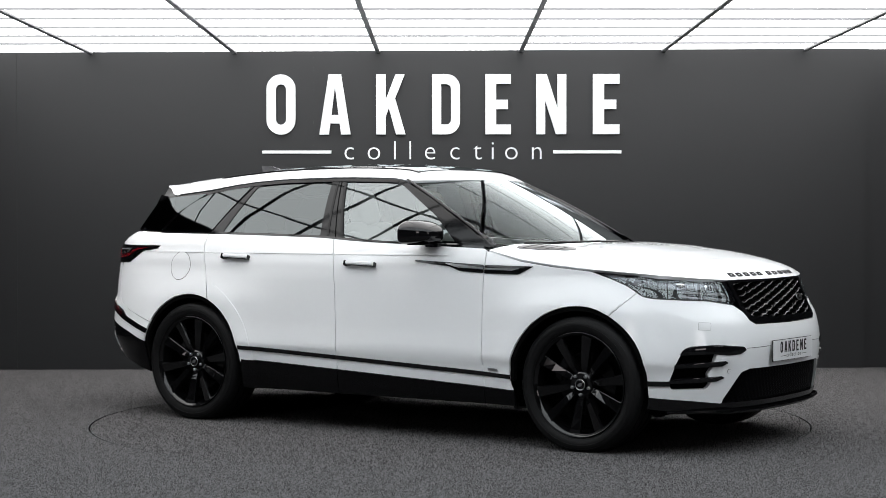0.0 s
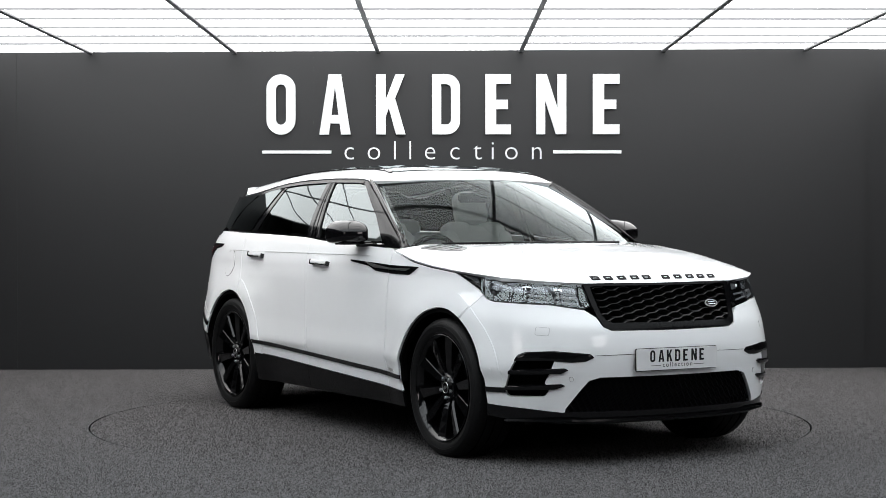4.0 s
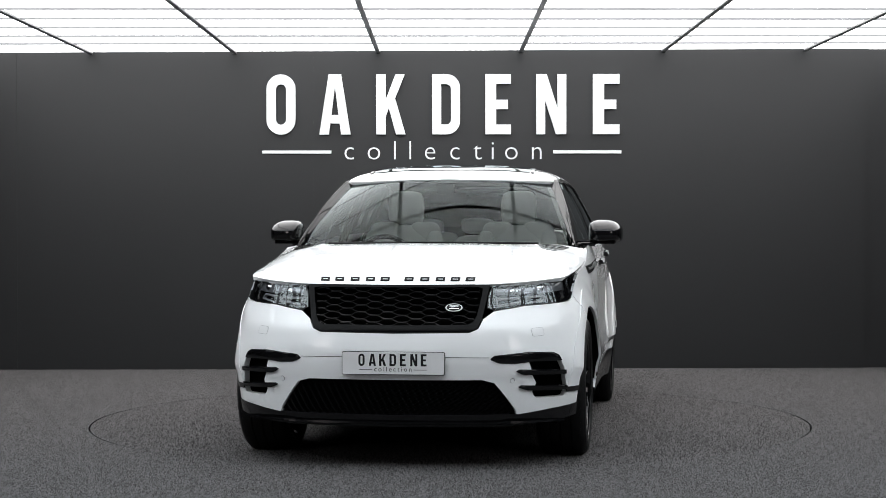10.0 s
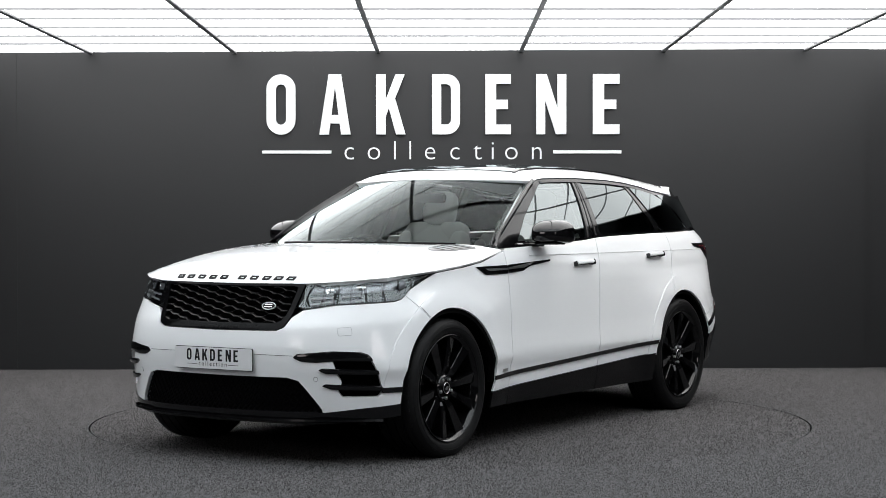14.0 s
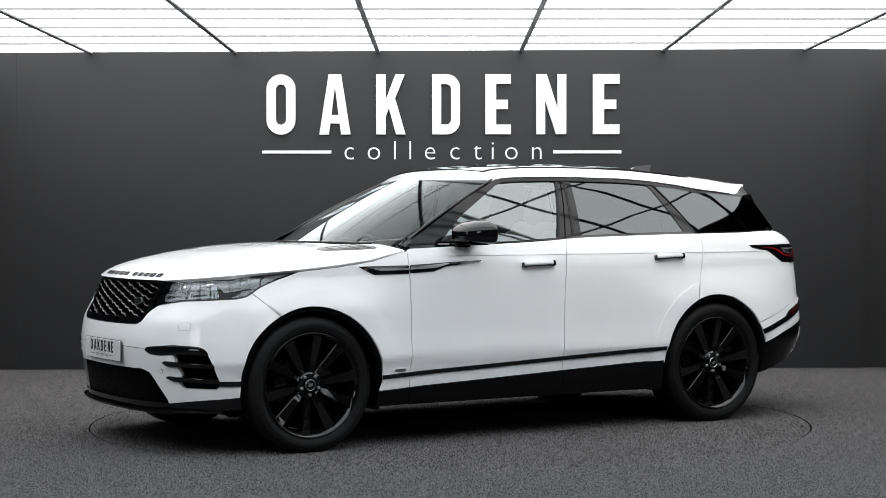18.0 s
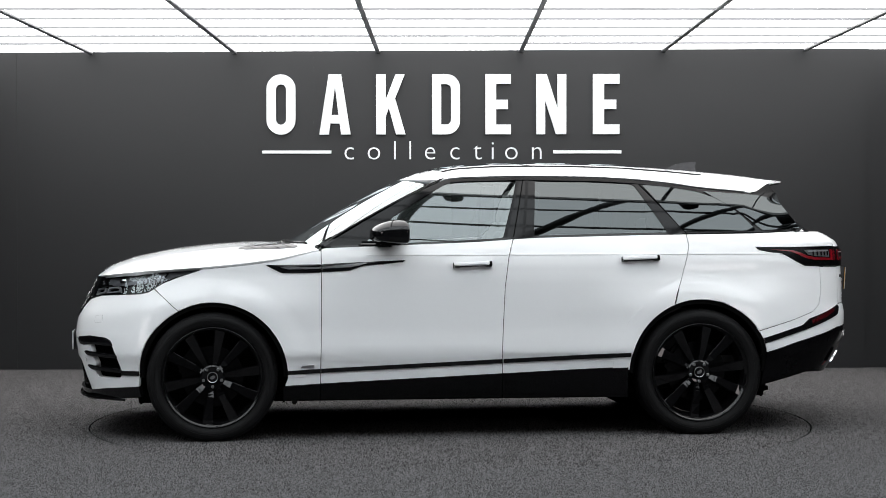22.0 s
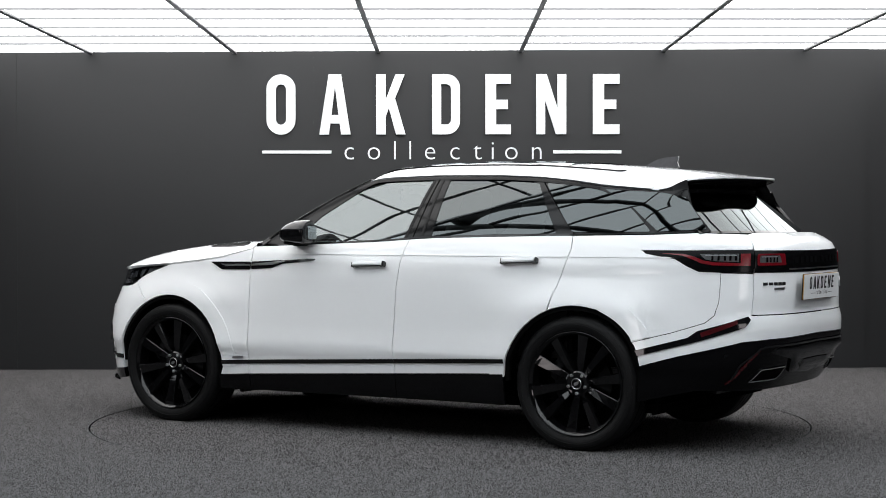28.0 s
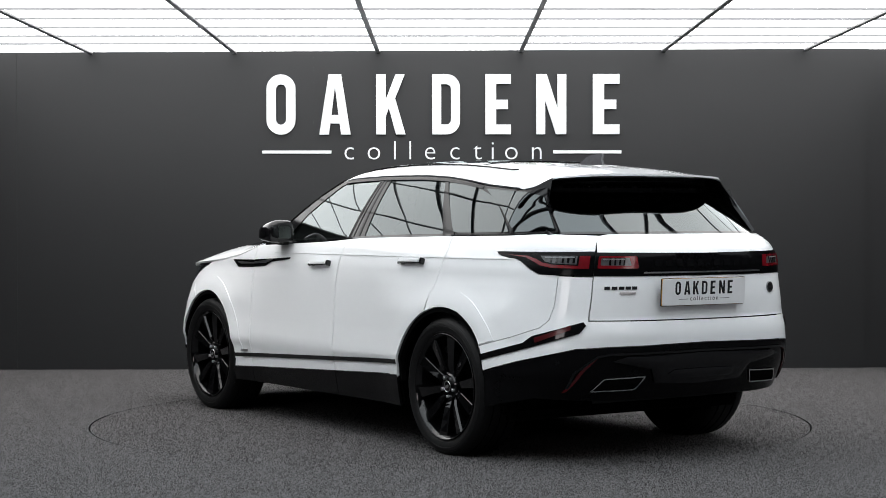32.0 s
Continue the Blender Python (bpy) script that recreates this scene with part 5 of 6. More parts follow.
    for s in (-1, 1):
        skin("roof_rail", [(0.16, s * 0.748), (0.16, s * 0.778), (-1.46, s * 0.778), (-1.50, s * 0.748)], roof, r, GLOSS, scale=(1, 0.66), lift=0.008, thick=0.012, step=0.04)
    # shark fin
    fin = prism_bm([(-1.36, 0), (-1.40, 0.018), (-1.45, 0.044), (-1.50, 0.057), (-1.55, 0.062), (-1.592, 0.064), (-1.598, 0.058), (-1.588, 0.03), (-1.60, 0.0)], 0.022, Matrix.Translation((0, 0.011, 1.588)) @ pose(0, 0, 0, 90, 0, 0), 0.008)
    child("aerial_fin", from_bm("aerial_fin", fin, SMOKE, False), r, "grey shark-fin aerial")
    sp = skin("rear_spoiler", [(-1.734, -0.998), (-1.734, 0.998), (-2.075, 0.998), (-2.075, -0.998)], roof_tail, car, PAINT, scale=(1, 0.62), step=0.025, thick=0.010)
    # black underside from the trailing edge to the rear screen
    def under(v, t):
        a = roof_tail(np.full_like(v, -2.066), v * 0.985) - np.array([0, 0, 0.0145])
        b = rear_screen(v, np.full_like(v, 1.43)) + np.array([0.0, 0, 0.0])
        return a * (1 - t)[:, None] + b * t[:, None] + np.stack([0.03 * np.sin(math.pi * t), 0 * t, 0.01 * np.sin(math.pi * t)], -1)
    skin("spoiler_underside", [(-1, 0), (1, 0), (1, 1), (-1, 1)], under, sp, GRILLE, scale=(0.55, 0.13), step=0.03, thick=0.004, label="gloss black underside")
    for s in (False, True):
        def cheek(u, t):
            a = roof_tail(u, np.full_like(u, 0.995))
            b = green_d(u + 0.05, np.maximum(1.40 - 0.5 * np.clip(-1.93 - u, 0, 1), 1.33)) + np.array([0, 0.002, 0])
            return a * (1 - t)[:, None] + b * t[:, None]
        def end(t, k):
            a = under(np.full_like(t, 1.0), t)
            b = cheek(-2.066 + 0.05 * t, t)
            return a * (1 - k)[:, None] + b * k[:, None]
        skin("spoiler_end", [(0, 0), (1, 0), (1, 1), (0, 1)], end, sp, GRILLE, scale=(0.1, 0.1), step=0.02, thick=0.003, mirror=s)
        skin("spoiler_cheek", [(-1.80, 0), (-2.07, 0), (-2.02, 1), (-1.80, 1)], cheek, sp, GRILLE, scale=(1, 0.08), step=0.015, thick=0.004, mirror=s)


def roof_tail(u, v):
    k = smooth((-1.70 - u) / 0.38)
    p = roof(u, v)
    p[..., 0] += 0.17 * v ** 4 * k
    return p


def rear_end():
    T = lambda pts: both_tail(pts)
    gate_half = [(Q3, 1.208), (qr(0.60), 1.206), (qr(0.675), 1.195), (qr(0.708), 1.15), (qr(0.715), 1.0), (qr(0.715), 0.80), (qr(0.712), 0.766), (Q3, 0.764)]
    g = skin("tailgate", T(gate_half), body, car, PAINT, gap=0.0017, step=0.04)
    band = T([(Q3, 1.106), (qr(0.712), 1.112), (qr(0.713), 0.992), (Q3, 0.990)])
    bd = skin("lamp_band", band, body, g, GRILLE, lift=0.006, thick=0.012, step=0.04, crown=0.003, label="gloss black band across the tailgate")
    skin("band_trim", T([(Q3, 1.012), (qr(0.45), 1.012), (qr(0.45), 1.004), (Q3, 1.004)]), body, g, STEEL, lift=0.009, thick=0.006, step=0.05)
    ys = [0.36, 0.28, 0.20, 0.12, 0.04, -0.09, -0.17, -0.25, -0.32, -0.39]
    for y in ys:
        q = qr(abs(y))
        q = q if y > 0 else 2 * Q3 - q
        skin("letter_bar", [(q - 0.024, 1.040), (q + 0.024, 1.040), (q + 0.024, 1.074), (q - 0.024, 1.074)], body, g, GLOSS, lift=0.009, thick=0.004, step=0.03)
    rs = skin("rear_screen", [(-1, 1.205), (1, 1.205), (1, 1.435), (-1, 1.435)], rear_screen, car, PRIVACY, scale=(0.68, 1), step=0.04, thick=0.01, label="dark rear screen")
    edge = [(-1, 1.205), (1, 1.205), (1, 1.435), (-1, 1.435)]
    skin("screen_border", edge, rear_screen, rs, GLOSS, holes=[[(-0.93, 1.217), (0.93, 1.217), (0.92, 1.425), (-0.92, 1.425)]], scale=(0.68, 1), step=0.05, lift=0.001, thick=0.006)
    # opaque dark sheet added behind the glass to shut out daylight
    back = lambda v, z: rear_screen(v, z) + np.array([0.03, 0, 0])
    skin("screen_blackout", [(-0.99, 1.205), (0.99, 1.205), (0.99, 1.435), (-0.99, 1.435)], back, rs, DARK, scale=(0.68, 1), step=0.08, thick=0.005)
    number_plate(g, Matrix.Translation((-2.476, 0.042, 0.907)) @ pose(0, 0, 0, 90, 0, -90) @ pose(0, 0, 0, 3, 0, 0), True)
    # round badge and model lettering bars
    p = Vector(body(2 * Q3 - qr(0.55), 0.918))
    n = Vector(surface_normals(body, np.array([2 * Q3 - qr(0.55)]), np.array([0.918]))[0])
    badge(g, p + n * 0.002, n, 0.034, 0.030)
    for i in range(5):
        y = 0.650 - i * 0.037
        q = qr(y)
        skin("letter_bar", [(q - 0.015, 0.923), (q + 0.015, 0.923), (q + 0.015, 0.939), (q - 0.015, 0.939)], body, g, INK, lift=0.004, thick=0.005, step=0.03)
    q0, q1 = qr(0.585), qr(0.495)
    skin("model_bar", [(q0, 0.898), (q1, 0.898), (q1, 0.910), (q0, 0.910)], body, g, STEEL, lift=0.004, thick=0.005, step=0.03)
    # bumper
    bump = [(-2.18, 0.992), (-2.175, 0.83), (-2.16, 0.765), (-2.11, 0.725), (-1.95, 0.672), (-1.735, 0.615)]
    arch = arc_xz(HUB_R, ARCH, math.degrees(math.atan2(0.615 - HUB_Z, -1.735 - HUB_R)), 164.5, 8)
    half = [(Q3, 0.761), (qr(0.716), 0.763), (qr(0.716), 0.988)] + Q(bump) + Q(arch[1:]) + Q([(-2.0, 0.545), (-2.292, 0.622)]) + [(qr(0.6), 0.632), (Q3, 0.642)]
    b = skin("rear_bumper", T(half), body, car, PAINT, gap=0.0018, step=0.04, thick=0.03)
    low = [(Q3, 0.640), (qr(0.6), 0.630)] + Q([(-2.292, 0.620), (-2.0, 0.543), (-1.803, 0.486), (-1.808, 0.37), (-1.818, 0.29), (-2.15, 0.358)]) + [(qr(0.55), 0.345), (Q3, 0.34)]
    d = skin("rear_diffuser", T(low), body, car, GRILLE, gap=0.0015, step=0.05, thick=0.04, label="gloss black rear diffuser")
    for s in (False, True):
        stripe = Q([(-1.763, 0.572), (-2.03, 0.645), (-2.075, 0.682)]) + [(qr(0.735), 0.758), (qr(0.725), 0.74), (qr(0.75), 0.70)] + Q([(-2.08, 0.625), (-1.782, 0.543)])
        st = skin("rubbing_strip", stripe, body, b, GLOSS, lift=0.006, thick=0.008, step=0.03, mirror=s)
        skin("reflector", Q([(-2.09, 0.672), (-2.26, 0.742), (-2.26, 0.718), (-2.10, 0.648)]), body, b, REDDARK, lift=0.008, thick=0.005, step=0.03, mirror=s, label="dark red reflector strip")
        lamp = [(-2.283, 1.114), (-2.0, 1.110), (-1.76, 1.110), (-1.776, 1.098), (-1.94, 1.070), (-2.01, 1.030), (-2.07, 1.002), (-2.18, 0.996)]
        t = skin("tail_lamp", Q(lamp) + [(qr(0.718), 0.994), (qr(0.716), 1.112)], body, car, GRILLE, lift=0.004, thick=0.02, step=0.03, mirror=s, label="dark tail lamp with red segments")
        light = Q([(-1.85, 1.096), (-1.98, 1.083), (-2.03, 1.065), (-2.08, 1.043), (-2.14, 1.032), (-2.21, 1.030)]) + [(qr(0.735), 1.029), (qr(0.735), 1.094), (qr(0.775), 1.094), (qr(0.775), 1.043)] + Q([(-2.21, 1.046), (-2.145, 1.048), (-2.09, 1.058), (-2.05, 1.076), (-1.99, 1.092)])
        skin("red_segment", light, body, t, REDLENS, lift=0.008, thick=0.005, step=0.02, mirror=s, label="deep red lens")
        pale = Q([(-2.07, 1.093), (-2.22, 1.094)]) + [(qr(0.782), 1.094), (qr(0.782), 1.050)] + Q([(-2.21, 1.052), (-2.15, 1.055), (-2.10, 1.064)])
        skin("clear_segment", pale, body, t, SMOKE, lift=0.0055, thick=0.005, step=0.02, mirror=s)
        for x in (-2.13, -2.16, -2.19, -2.215, -2.24):
            skin("lamp_bar", Q([(x, 1.092), (x - 0.010, 1.092), (x - 0.010, 1.058), (x, 1.058)]), body, t, GLOSS, lift=0.0075, thick=0.004, step=0.03, mirror=s)
        skin("lamp_line", Q([(-2.10, 1.088), (-2.20, 1.089)]) + [(qr(0.79), 1.089), (qr(0.79), 1.083)] + Q([(-2.20, 1.083), (-2.10, 1.082)]), body, t, DRL, lift=0.0085, thick=0.003, step=0.03, mirror=s, label="pale light bar")
        frame_o = rounded([(qr(0.70), 1.093), (qr(0.50), 1.093), (qr(0.485), 1.030), (qr(0.70), 1.030)], 0.008)
        frame_i = rounded([(qr(0.688), 1.084), (qr(0.545), 1.084), (qr(0.528), 1.045), (qr(0.688), 1.045)], 0.006)
        skin("red_segment", frame_o, body, bd, REDLENS, holes=[frame_i], lift=0.009, thick=0.004, step=0.03, mirror=s, label="deep red lens")
        skin("clear_segment", frame_i, body, bd, SMOKE, lift=0.007, thick=0.004, step=0.03, mirror=s)
        for y in (0.575, 0.60, 0.625, 0.65):
            skin("lamp_bar", [(qr(y), 1.082), (qr(y - 0.009), 1.082), (qr(y - 0.009), 1.047), (qr(y), 1.047)], body, bd, GLOSS, lift=0.0095, thick=0.004, step=0.03, mirror=s)
        skin("lamp_line", [(qr(0.68), 1.080), (qr(0.57), 1.080), (qr(0.57), 1.074), (qr(0.68), 1.074)], body, bd, DRL, lift=0.0105, thick=0.003, step=0.03, mirror=s, label="pale light bar")
        # tailpipe surround
        ex = rounded([(qr(0.655), 0.40), (qr(0.60), 0.47), (qr(0.36), 0.478), (qr(0.41), 0.405)], 0.012)
        skin("exhaust_trim", ex, body, d, CHROME, holes=[inset(ex, 0.0065)], lift=0.007, thick=0.05, step=0.03, mirror=s, label="bright tailpipe surround")
        skin("exhaust_mouth", inset(ex, 0.008), body, d, DARK, lift=0.004, thick=0.003, step=0.05, mirror=s)
        skin("diffuser_reflector", [(qr(0.672), 0.575), (qr(0.648), 0.582), (qr(0.752), 0.40), (qr(0.768), 0.395)], body, d, REDDARK, lift=0.006, thick=0.006, step=0.03, mirror=s, label="slim dark red reflector")
        for y, z in ((0.80, 0.55), (0.33, 0.555)):
            q0 = qr(y)
            skin("parking_sensor", [(q0 + 0.012 * math.cos(a), z + 0.012 * math.sin(a)) for a in np.linspace(0, 2 * math.pi, 14, endpoint=False)], body, d, TRIM, lift=0.004, thick=0.004, step=0.02, mirror=s)
    rib_o = [(Q3, 0.606), (qr(0.60), 0.600), (qr(0.66), 0.588), (qr(0.74), 0.50), (qr(0.76), 0.42), (qr(0.75), 0.42), (qr(0.73), 0.495), (qr(0.655), 0.578), (qr(0.60), 0.590), (Q3, 0.596)]
    skin("diffuser_rib", T(rib_o), body, d, GLOSS, lift=0.012, thick=0.014, step=0.03, crown=0.003)
    pan = T([(Q3, 0.515), (qr(0.20), 0.512), (qr(0.235), 0.49), (qr(0.20), 0.468), (Q3, 0.466)])
    skin("diffuser_panel", pan, body, d, GLOSS, lift=0.034, thick=0.014, step=0.02, crown=0.008)
    mid = T([(Q3, 0.592), (qr(0.50), 0.585), (qr(0.58), 0.56), (qr(0.34), 0.515), (qr(0.30), 0.44), (Q3, 0.425)])
    skin("diffuser_insert", mid, body, d, GLOSS, lift=0.022, thick=0.03, step=0.03, crown=0.012)


def wheel(x, s):
    sy = -1 if s else 1
    m = Matrix.Translation((x, sy * 0.812, HUB_Z)) @ (pose(0, 0, 0, 0, 0, 180) if s else Matrix())
    R, W = 0.378, 0.134
    side = lambda r: float(np.interp(r, [0.296, 0.315, 0.335, 0.352, 0.366], [0.124, 0.133, 0.1355, 0.130, 0.119]))
    rim = spun("wheel", [(0.2835, 0.124), (0.288, 0.127), (0.2905, 0.122), (0.2905, 0.112), (0.284, 0.100), (0.272, 0.08), (0.262, -0.05), (0.27, -0.12), (0.285, -0.125), (0.285, -0.115), (0.262, -0.1), (0.250, -0.05), (0.256, 0.070), (0.2695, 0.108), (0.2715, 0.1125)], ALLOY, car, "gloss black ten-spoke alloy wheel", m, 72, True)
    prof = [(0.284, 0.112), (0.288, 0.118), (0.296, 0.124), (0.315, 0.133), (0.335, 0.1355), (0.352, 0.130), (0.366, 0.119), (0.3745, 0.105)]
    for k in range(-3, 4):
        y = -k * 0.028
        if k in (-2, 0, 2):
            prof += [(R, y + 0.005), (R - 0.007, y + 0.0045), (R - 0.007, y - 0.0045), (R, y - 0.005)]
        else:
            prof += [(R, y)]
    prof += [(0.3745, -0.105), (0.366, -0.119), (0.352, -0.130), (0.335, -0.1355), (0.315, -0.133), (0.296, -0.124), (0.284, -0.112), (0.275, -0.1), (0.275, 0.1)]
    spun("tyre", prof, RUBBER, rim, "black low-profile tyre", steps=96, closed=True)
    for r in (0.301, 0.331, 0.354):
        spun("sidewall_ridge", [(r - 0.0016, side(r) - 0.001), (r, side(r) + 0.0016), (r + 0.0016, side(r) - 0.001)], RUBBER, rim, steps=72, closed=True)
    c = [(0.2872 + 0.0032 * math.cos(t), 0.1255 + 0.0032 * math.sin(t)) for t in np.linspace(0, 2 * math.pi, 10, endpoint=False)]
    spun("rim_edge", c, STEEL_DARK, rim, "slim bright rim edge", steps=96, closed=True)
    # shoulder tread blocks
    block = from_bm("tread_block", box_bm((0.362, 0.092, -0.0075), (0.3755, 0.1085, 0.0075), 0.002, 1), RUBBER)
    for i in range(54):
        child("tread_block", block, rim, m=Matrix.Rotation(2 * math.pi * i / 54, 4, "Y"))
    for k in range(10):
        a = radians(10 + 36 * k)
        odd = k % 2
        # a blade that dips from hub to rim edge and widens outwards
        secs = [(0.05, 0.090, 0.016, 0.0), (0.078, 0.087, 0.0165, 0.001), (0.098, 0.094, 0.020, 0.002), (0.115, 0.100, 0.0215, 0.003), (0.19, 0.108, 0.026, 0.004), (0.25, 0.114, 0.0305, 0.005), (0.283, 0.116, 0.033, 0.005)]
        bm = bmesh.new()
        rings = []
        for r, y, w, sk in secs:
            sk = sk if odd else -sk
            g = -1 if odd else 1
            pts = [(-g * w, y - 0.011), (-g * (w - 0.0025), y - 0.0085), (g * (w - 0.0065), y + 0.0015), (g * w, y - 0.010), (g * w * 0.7, y - 0.05), (-g * w * 0.7, y - 0.05)]
            rings.append([bm.verts.new((r, yy, t + sk)) for t, yy in pts])
        for A, B in zip(rings, rings[1:]):
            for j in range(6):
                bm.faces.new((A[j], A[(j + 1) % 6], B[(j + 1) % 6], B[j]))
        bm.faces.new(rings[0]), bm.faces.new(rings[-1])
        bm.transform(Matrix.Rotation(a, 4, "Y"))
        child("spoke", from_bm("spoke", bm, ALLOY), rim)
    spun("hub", [(0.0, 0.092), (0.045, 0.092), (0.062, 0.096), (0.07, 0.09), (0.075, 0.05), (0.0, 0.05)], ALLOY, rim, steps=40)
    spun("centre_cap", [(0.0, 0.107), (0.026, 0.106), (0.031, 0.103), (0.033, 0.09)], GLOSS, rim, steps=32)
    spun("cap_ring", [(0.0275, 0.1055), (0.0295, 0.107), (0.0315, 0.1045)], STEEL, rim, steps=32, closed=True)
    child("cap_badge", from_bm("cap_badge", prism_bm([(0.016 * math.cos(t), 0.009 * math.sin(t)) for t in np.linspace(0, 2 * math.pi, 20, endpoint=False)], 0.001, Matrix.Translation((0, 0.1065, 0)) @ pose(0, 0, 0, 0, 25, 0) @ pose(0, 0, 0, -90, 0, 0)), STEEL), rim)
    for k in range(5):
        a = radians(90 + 36 + 72 * k)
        c = (0.0545 * math.cos(a), 0, 0.0545 * math.sin(a))
        spun("wheel_bolt", [(0.0, 0.1085), (0.007, 0.1085), (0.0095, 0.106), (0.0095, 0.09)], STEEL, rim, m=Matrix.Translation(c), steps=6)
    spun("brake_disc", [(0.0, 0.03), (0.10, 0.03), (0.102, 0.02), (0.178, 0.02), (0.178, -0.012), (0.0, -0.012)], TRIM, rim, "dark brake disc", steps=40)
    child("brake_caliper", from_bm("brake_caliper", box_bm((0.12, -0.04, -0.09), (0.2, 0.055, 0.09), 0.02, 2, m=Matrix.Rotation(radians(-35), 4, "Y")), TRIM), rim)
    spun("wheel_back", [(0.0, -0.03), (0.25, -0.03), (0.25, -0.04), (0.0, -0.04)], DARK, rim, steps=40)


def shell():
    """Dark inner body, wheel housings and underside."""
    for s in (False, True):
        o = [(1.95, 0.30)] + [(HUB_F + 0.45 * math.cos(a), HUB_Z + 0.45 * math.sin(a)) for a in np.linspace(0.1, math.pi - 0.1, 24)] + [(1.03, 0.25), (-0.92, 0.25)] + [(HUB_R + 0.45 * math.cos(a), HUB_Z + 0.45 * math.sin(a)) for a in np.linspace(0.1, math.pi - 0.1, 24)] + [(-1.84, 0.33), (-2.2, 0.42), (-2.25, 1.10), (-2.1, 1.17), (-1.3, 1.15), (-0.3, 1.13), (0.85, 1.07), (0.95, 1.05), (1.5, 0.965), (1.75, 0.93), (2.0, 0.80)]
        skin("inner_side", Q(o), body, car, DARK, lift=-0.03, thick=0.01, step=0.08, mirror=s)
        for hub in (HUB_F, HUB_R):
            sy = -1 if s else 1
            n = 28
            verts, faces = [], []
            for i in range(n + 1):
                a = radians(-22 + 224 * i / n)
                for r, y in ((0.435, 0.925), (0.45, 0.90), (0.45, 0.50), (0.0, 0.49)):
                    zz = HUB_Z + r * math.sin(a)
                    px = hub + r * math.cos(a)
                    if y > 0.8:
                        y = float(body(qx(px), max(zz, 0.21))[1]) - (0.014 if y > 0.91 else 0.035)
                    verts.append((px, sy * (y if zz > 0.40 else min(y, 0.80)), max(zz, 0.21)))
            for i in range(n):
                for k in range(3):
                    p = i * 4 + k
                    faces.append((p, p + 1, p + 5, p + 4))
            child("wheel_housing", mesh_of("wheel_housing", verts, faces, DARK, True), car)
            lip = Q(arc_xz(hub, ARCH + 0.002, 0, 180, 30)) + Q(list(reversed(arc_xz(hub, ARCH - 0.022, 0, 180, 30))))
            skin("arch_lip", lip, body, car, DARK, lift=-0.010, thick=0.03, step=0.04, mirror=s)
    box("underbody", (-1.85, -0.80, 0.215), (1.95, 0.80, 0.30), DARK, car, 0.03)
    box("front_undertray", (1.9, -0.60, 0.235), (2.12, 0.60, 0.31), DARK, car, 0.03)
    box("rear_undertray", (-2.22, -0.62, 0.36), (-1.8, 0.62, 0.50), DARK, car, 0.03)
    box("silencer", (-2.05, -0.45, 0.30), (-1.8, 0.45, 0.40), TRIM, car, 0.05, "dull exhaust silencer")
    for s in (-1, 1):
        box("mud_flap", (1.0, s * 0.74 - 0.09, 0.2), (1.03, s * 0.74 + 0.09, 0.36), TRIM, car, 0.006)
        box("tow_bracket", (1.78, s * 0.62 - 0.03, 0.19), (1.86, s * 0.62 + 0.03, 0.26), TRIM, car, 0.01)


def mirror(s):
    bm = bmesh.new()
    bmesh.ops.create_uvsphere(bm, u_segments=40, v_segments=28, radius=1)
    for v in bm.verts:
        x, y, z = (math.copysign(abs(c) ** 0.5, c) for c in v.co)
        X = x * (0.045 if x < 0 else 0.16)
        Y = y * 0.105 * (1 - 0.14 * max(x, 0))
        # domed top that falls to the outside, straight lower band
        top = 0.088 * (1 - 0.30 * max(y, 0) ** 2) * (1 - 0.45 * max(x, 0) ** 2)
        Z = z * (top if z > 0 else 0.054 * (1 - 0.2 * max(x, 0)))
        v.co = (X + 0.415 - 0.02 * y, Y + 0.985, Z + 1.192)
    me = from_bm("wing_mirror", bm, GLOSS, True)
    flip = Matrix.Diagonal((1, -1, 1, 1))
    if s:
        me.transform(flip)
        me.flip_normals()
    h = child("wing_mirror", me, car, "gloss black door mirror")

    def part_box(nm, lo, hi, mt, bev, label=""):
        o = from_bm(nm, box_bm(lo, hi, bev, 3), mt)
        if s:
            o.transform(flip)
            o.flip_normals()
        return child(nm, o, h, label)
    pane = prism_bm(rounded([(-0.062, -0.038), (0.066, -0.042), (0.060, 0.036), (-0.056, 0.042)], 0.02), 0.004, Matrix.Translation((0.3695, 0.986, 1.204)) @ pose(0, 0, 0, 90, 0, -90), 0.001)
    if s:
        pane.transform(flip)
    child("mirror_glass", from_bm("mirror_glass", pane, CHROME), h, "silvered mirror glass")
    part_box("mirror_base", (0.40, 0.915, 1.134), (0.53, 1.05, 1.150), TRIM, 0.007, "satin black lower shell")
    part_box("mirror_arm", (0.44, 0.80, 1.122), (0.55, 0.94, 1.152), GLOSS, 0.013)
    part_box("mirror_foot", (0.46, 0.80, 1.108), (0.64, 0.86, 1.154), GLOSS, 0.018)


def pad(name, parent, c, half, e, m, label="", pinch=0.0):
    """A stuffed cushion: a boxy ellipsoid; pinch narrows its top."""
    bm = bmesh.new()
    bmesh.ops.create_uvsphere(bm, u_segments=28, v_segments=18, radius=1)
    for v in bm.verts:
        p = [math.copysign(abs(k) ** e, k) for k in v.co]
        p[1] *= 1 - pinch * (p[2] + 1) / 2
        v.co = [q * h + o for q, h, o in zip(p, half, c)]
    bm.transform(m)
    return child(name, from_bm(name, bm, LEATHER, True), parent, label)


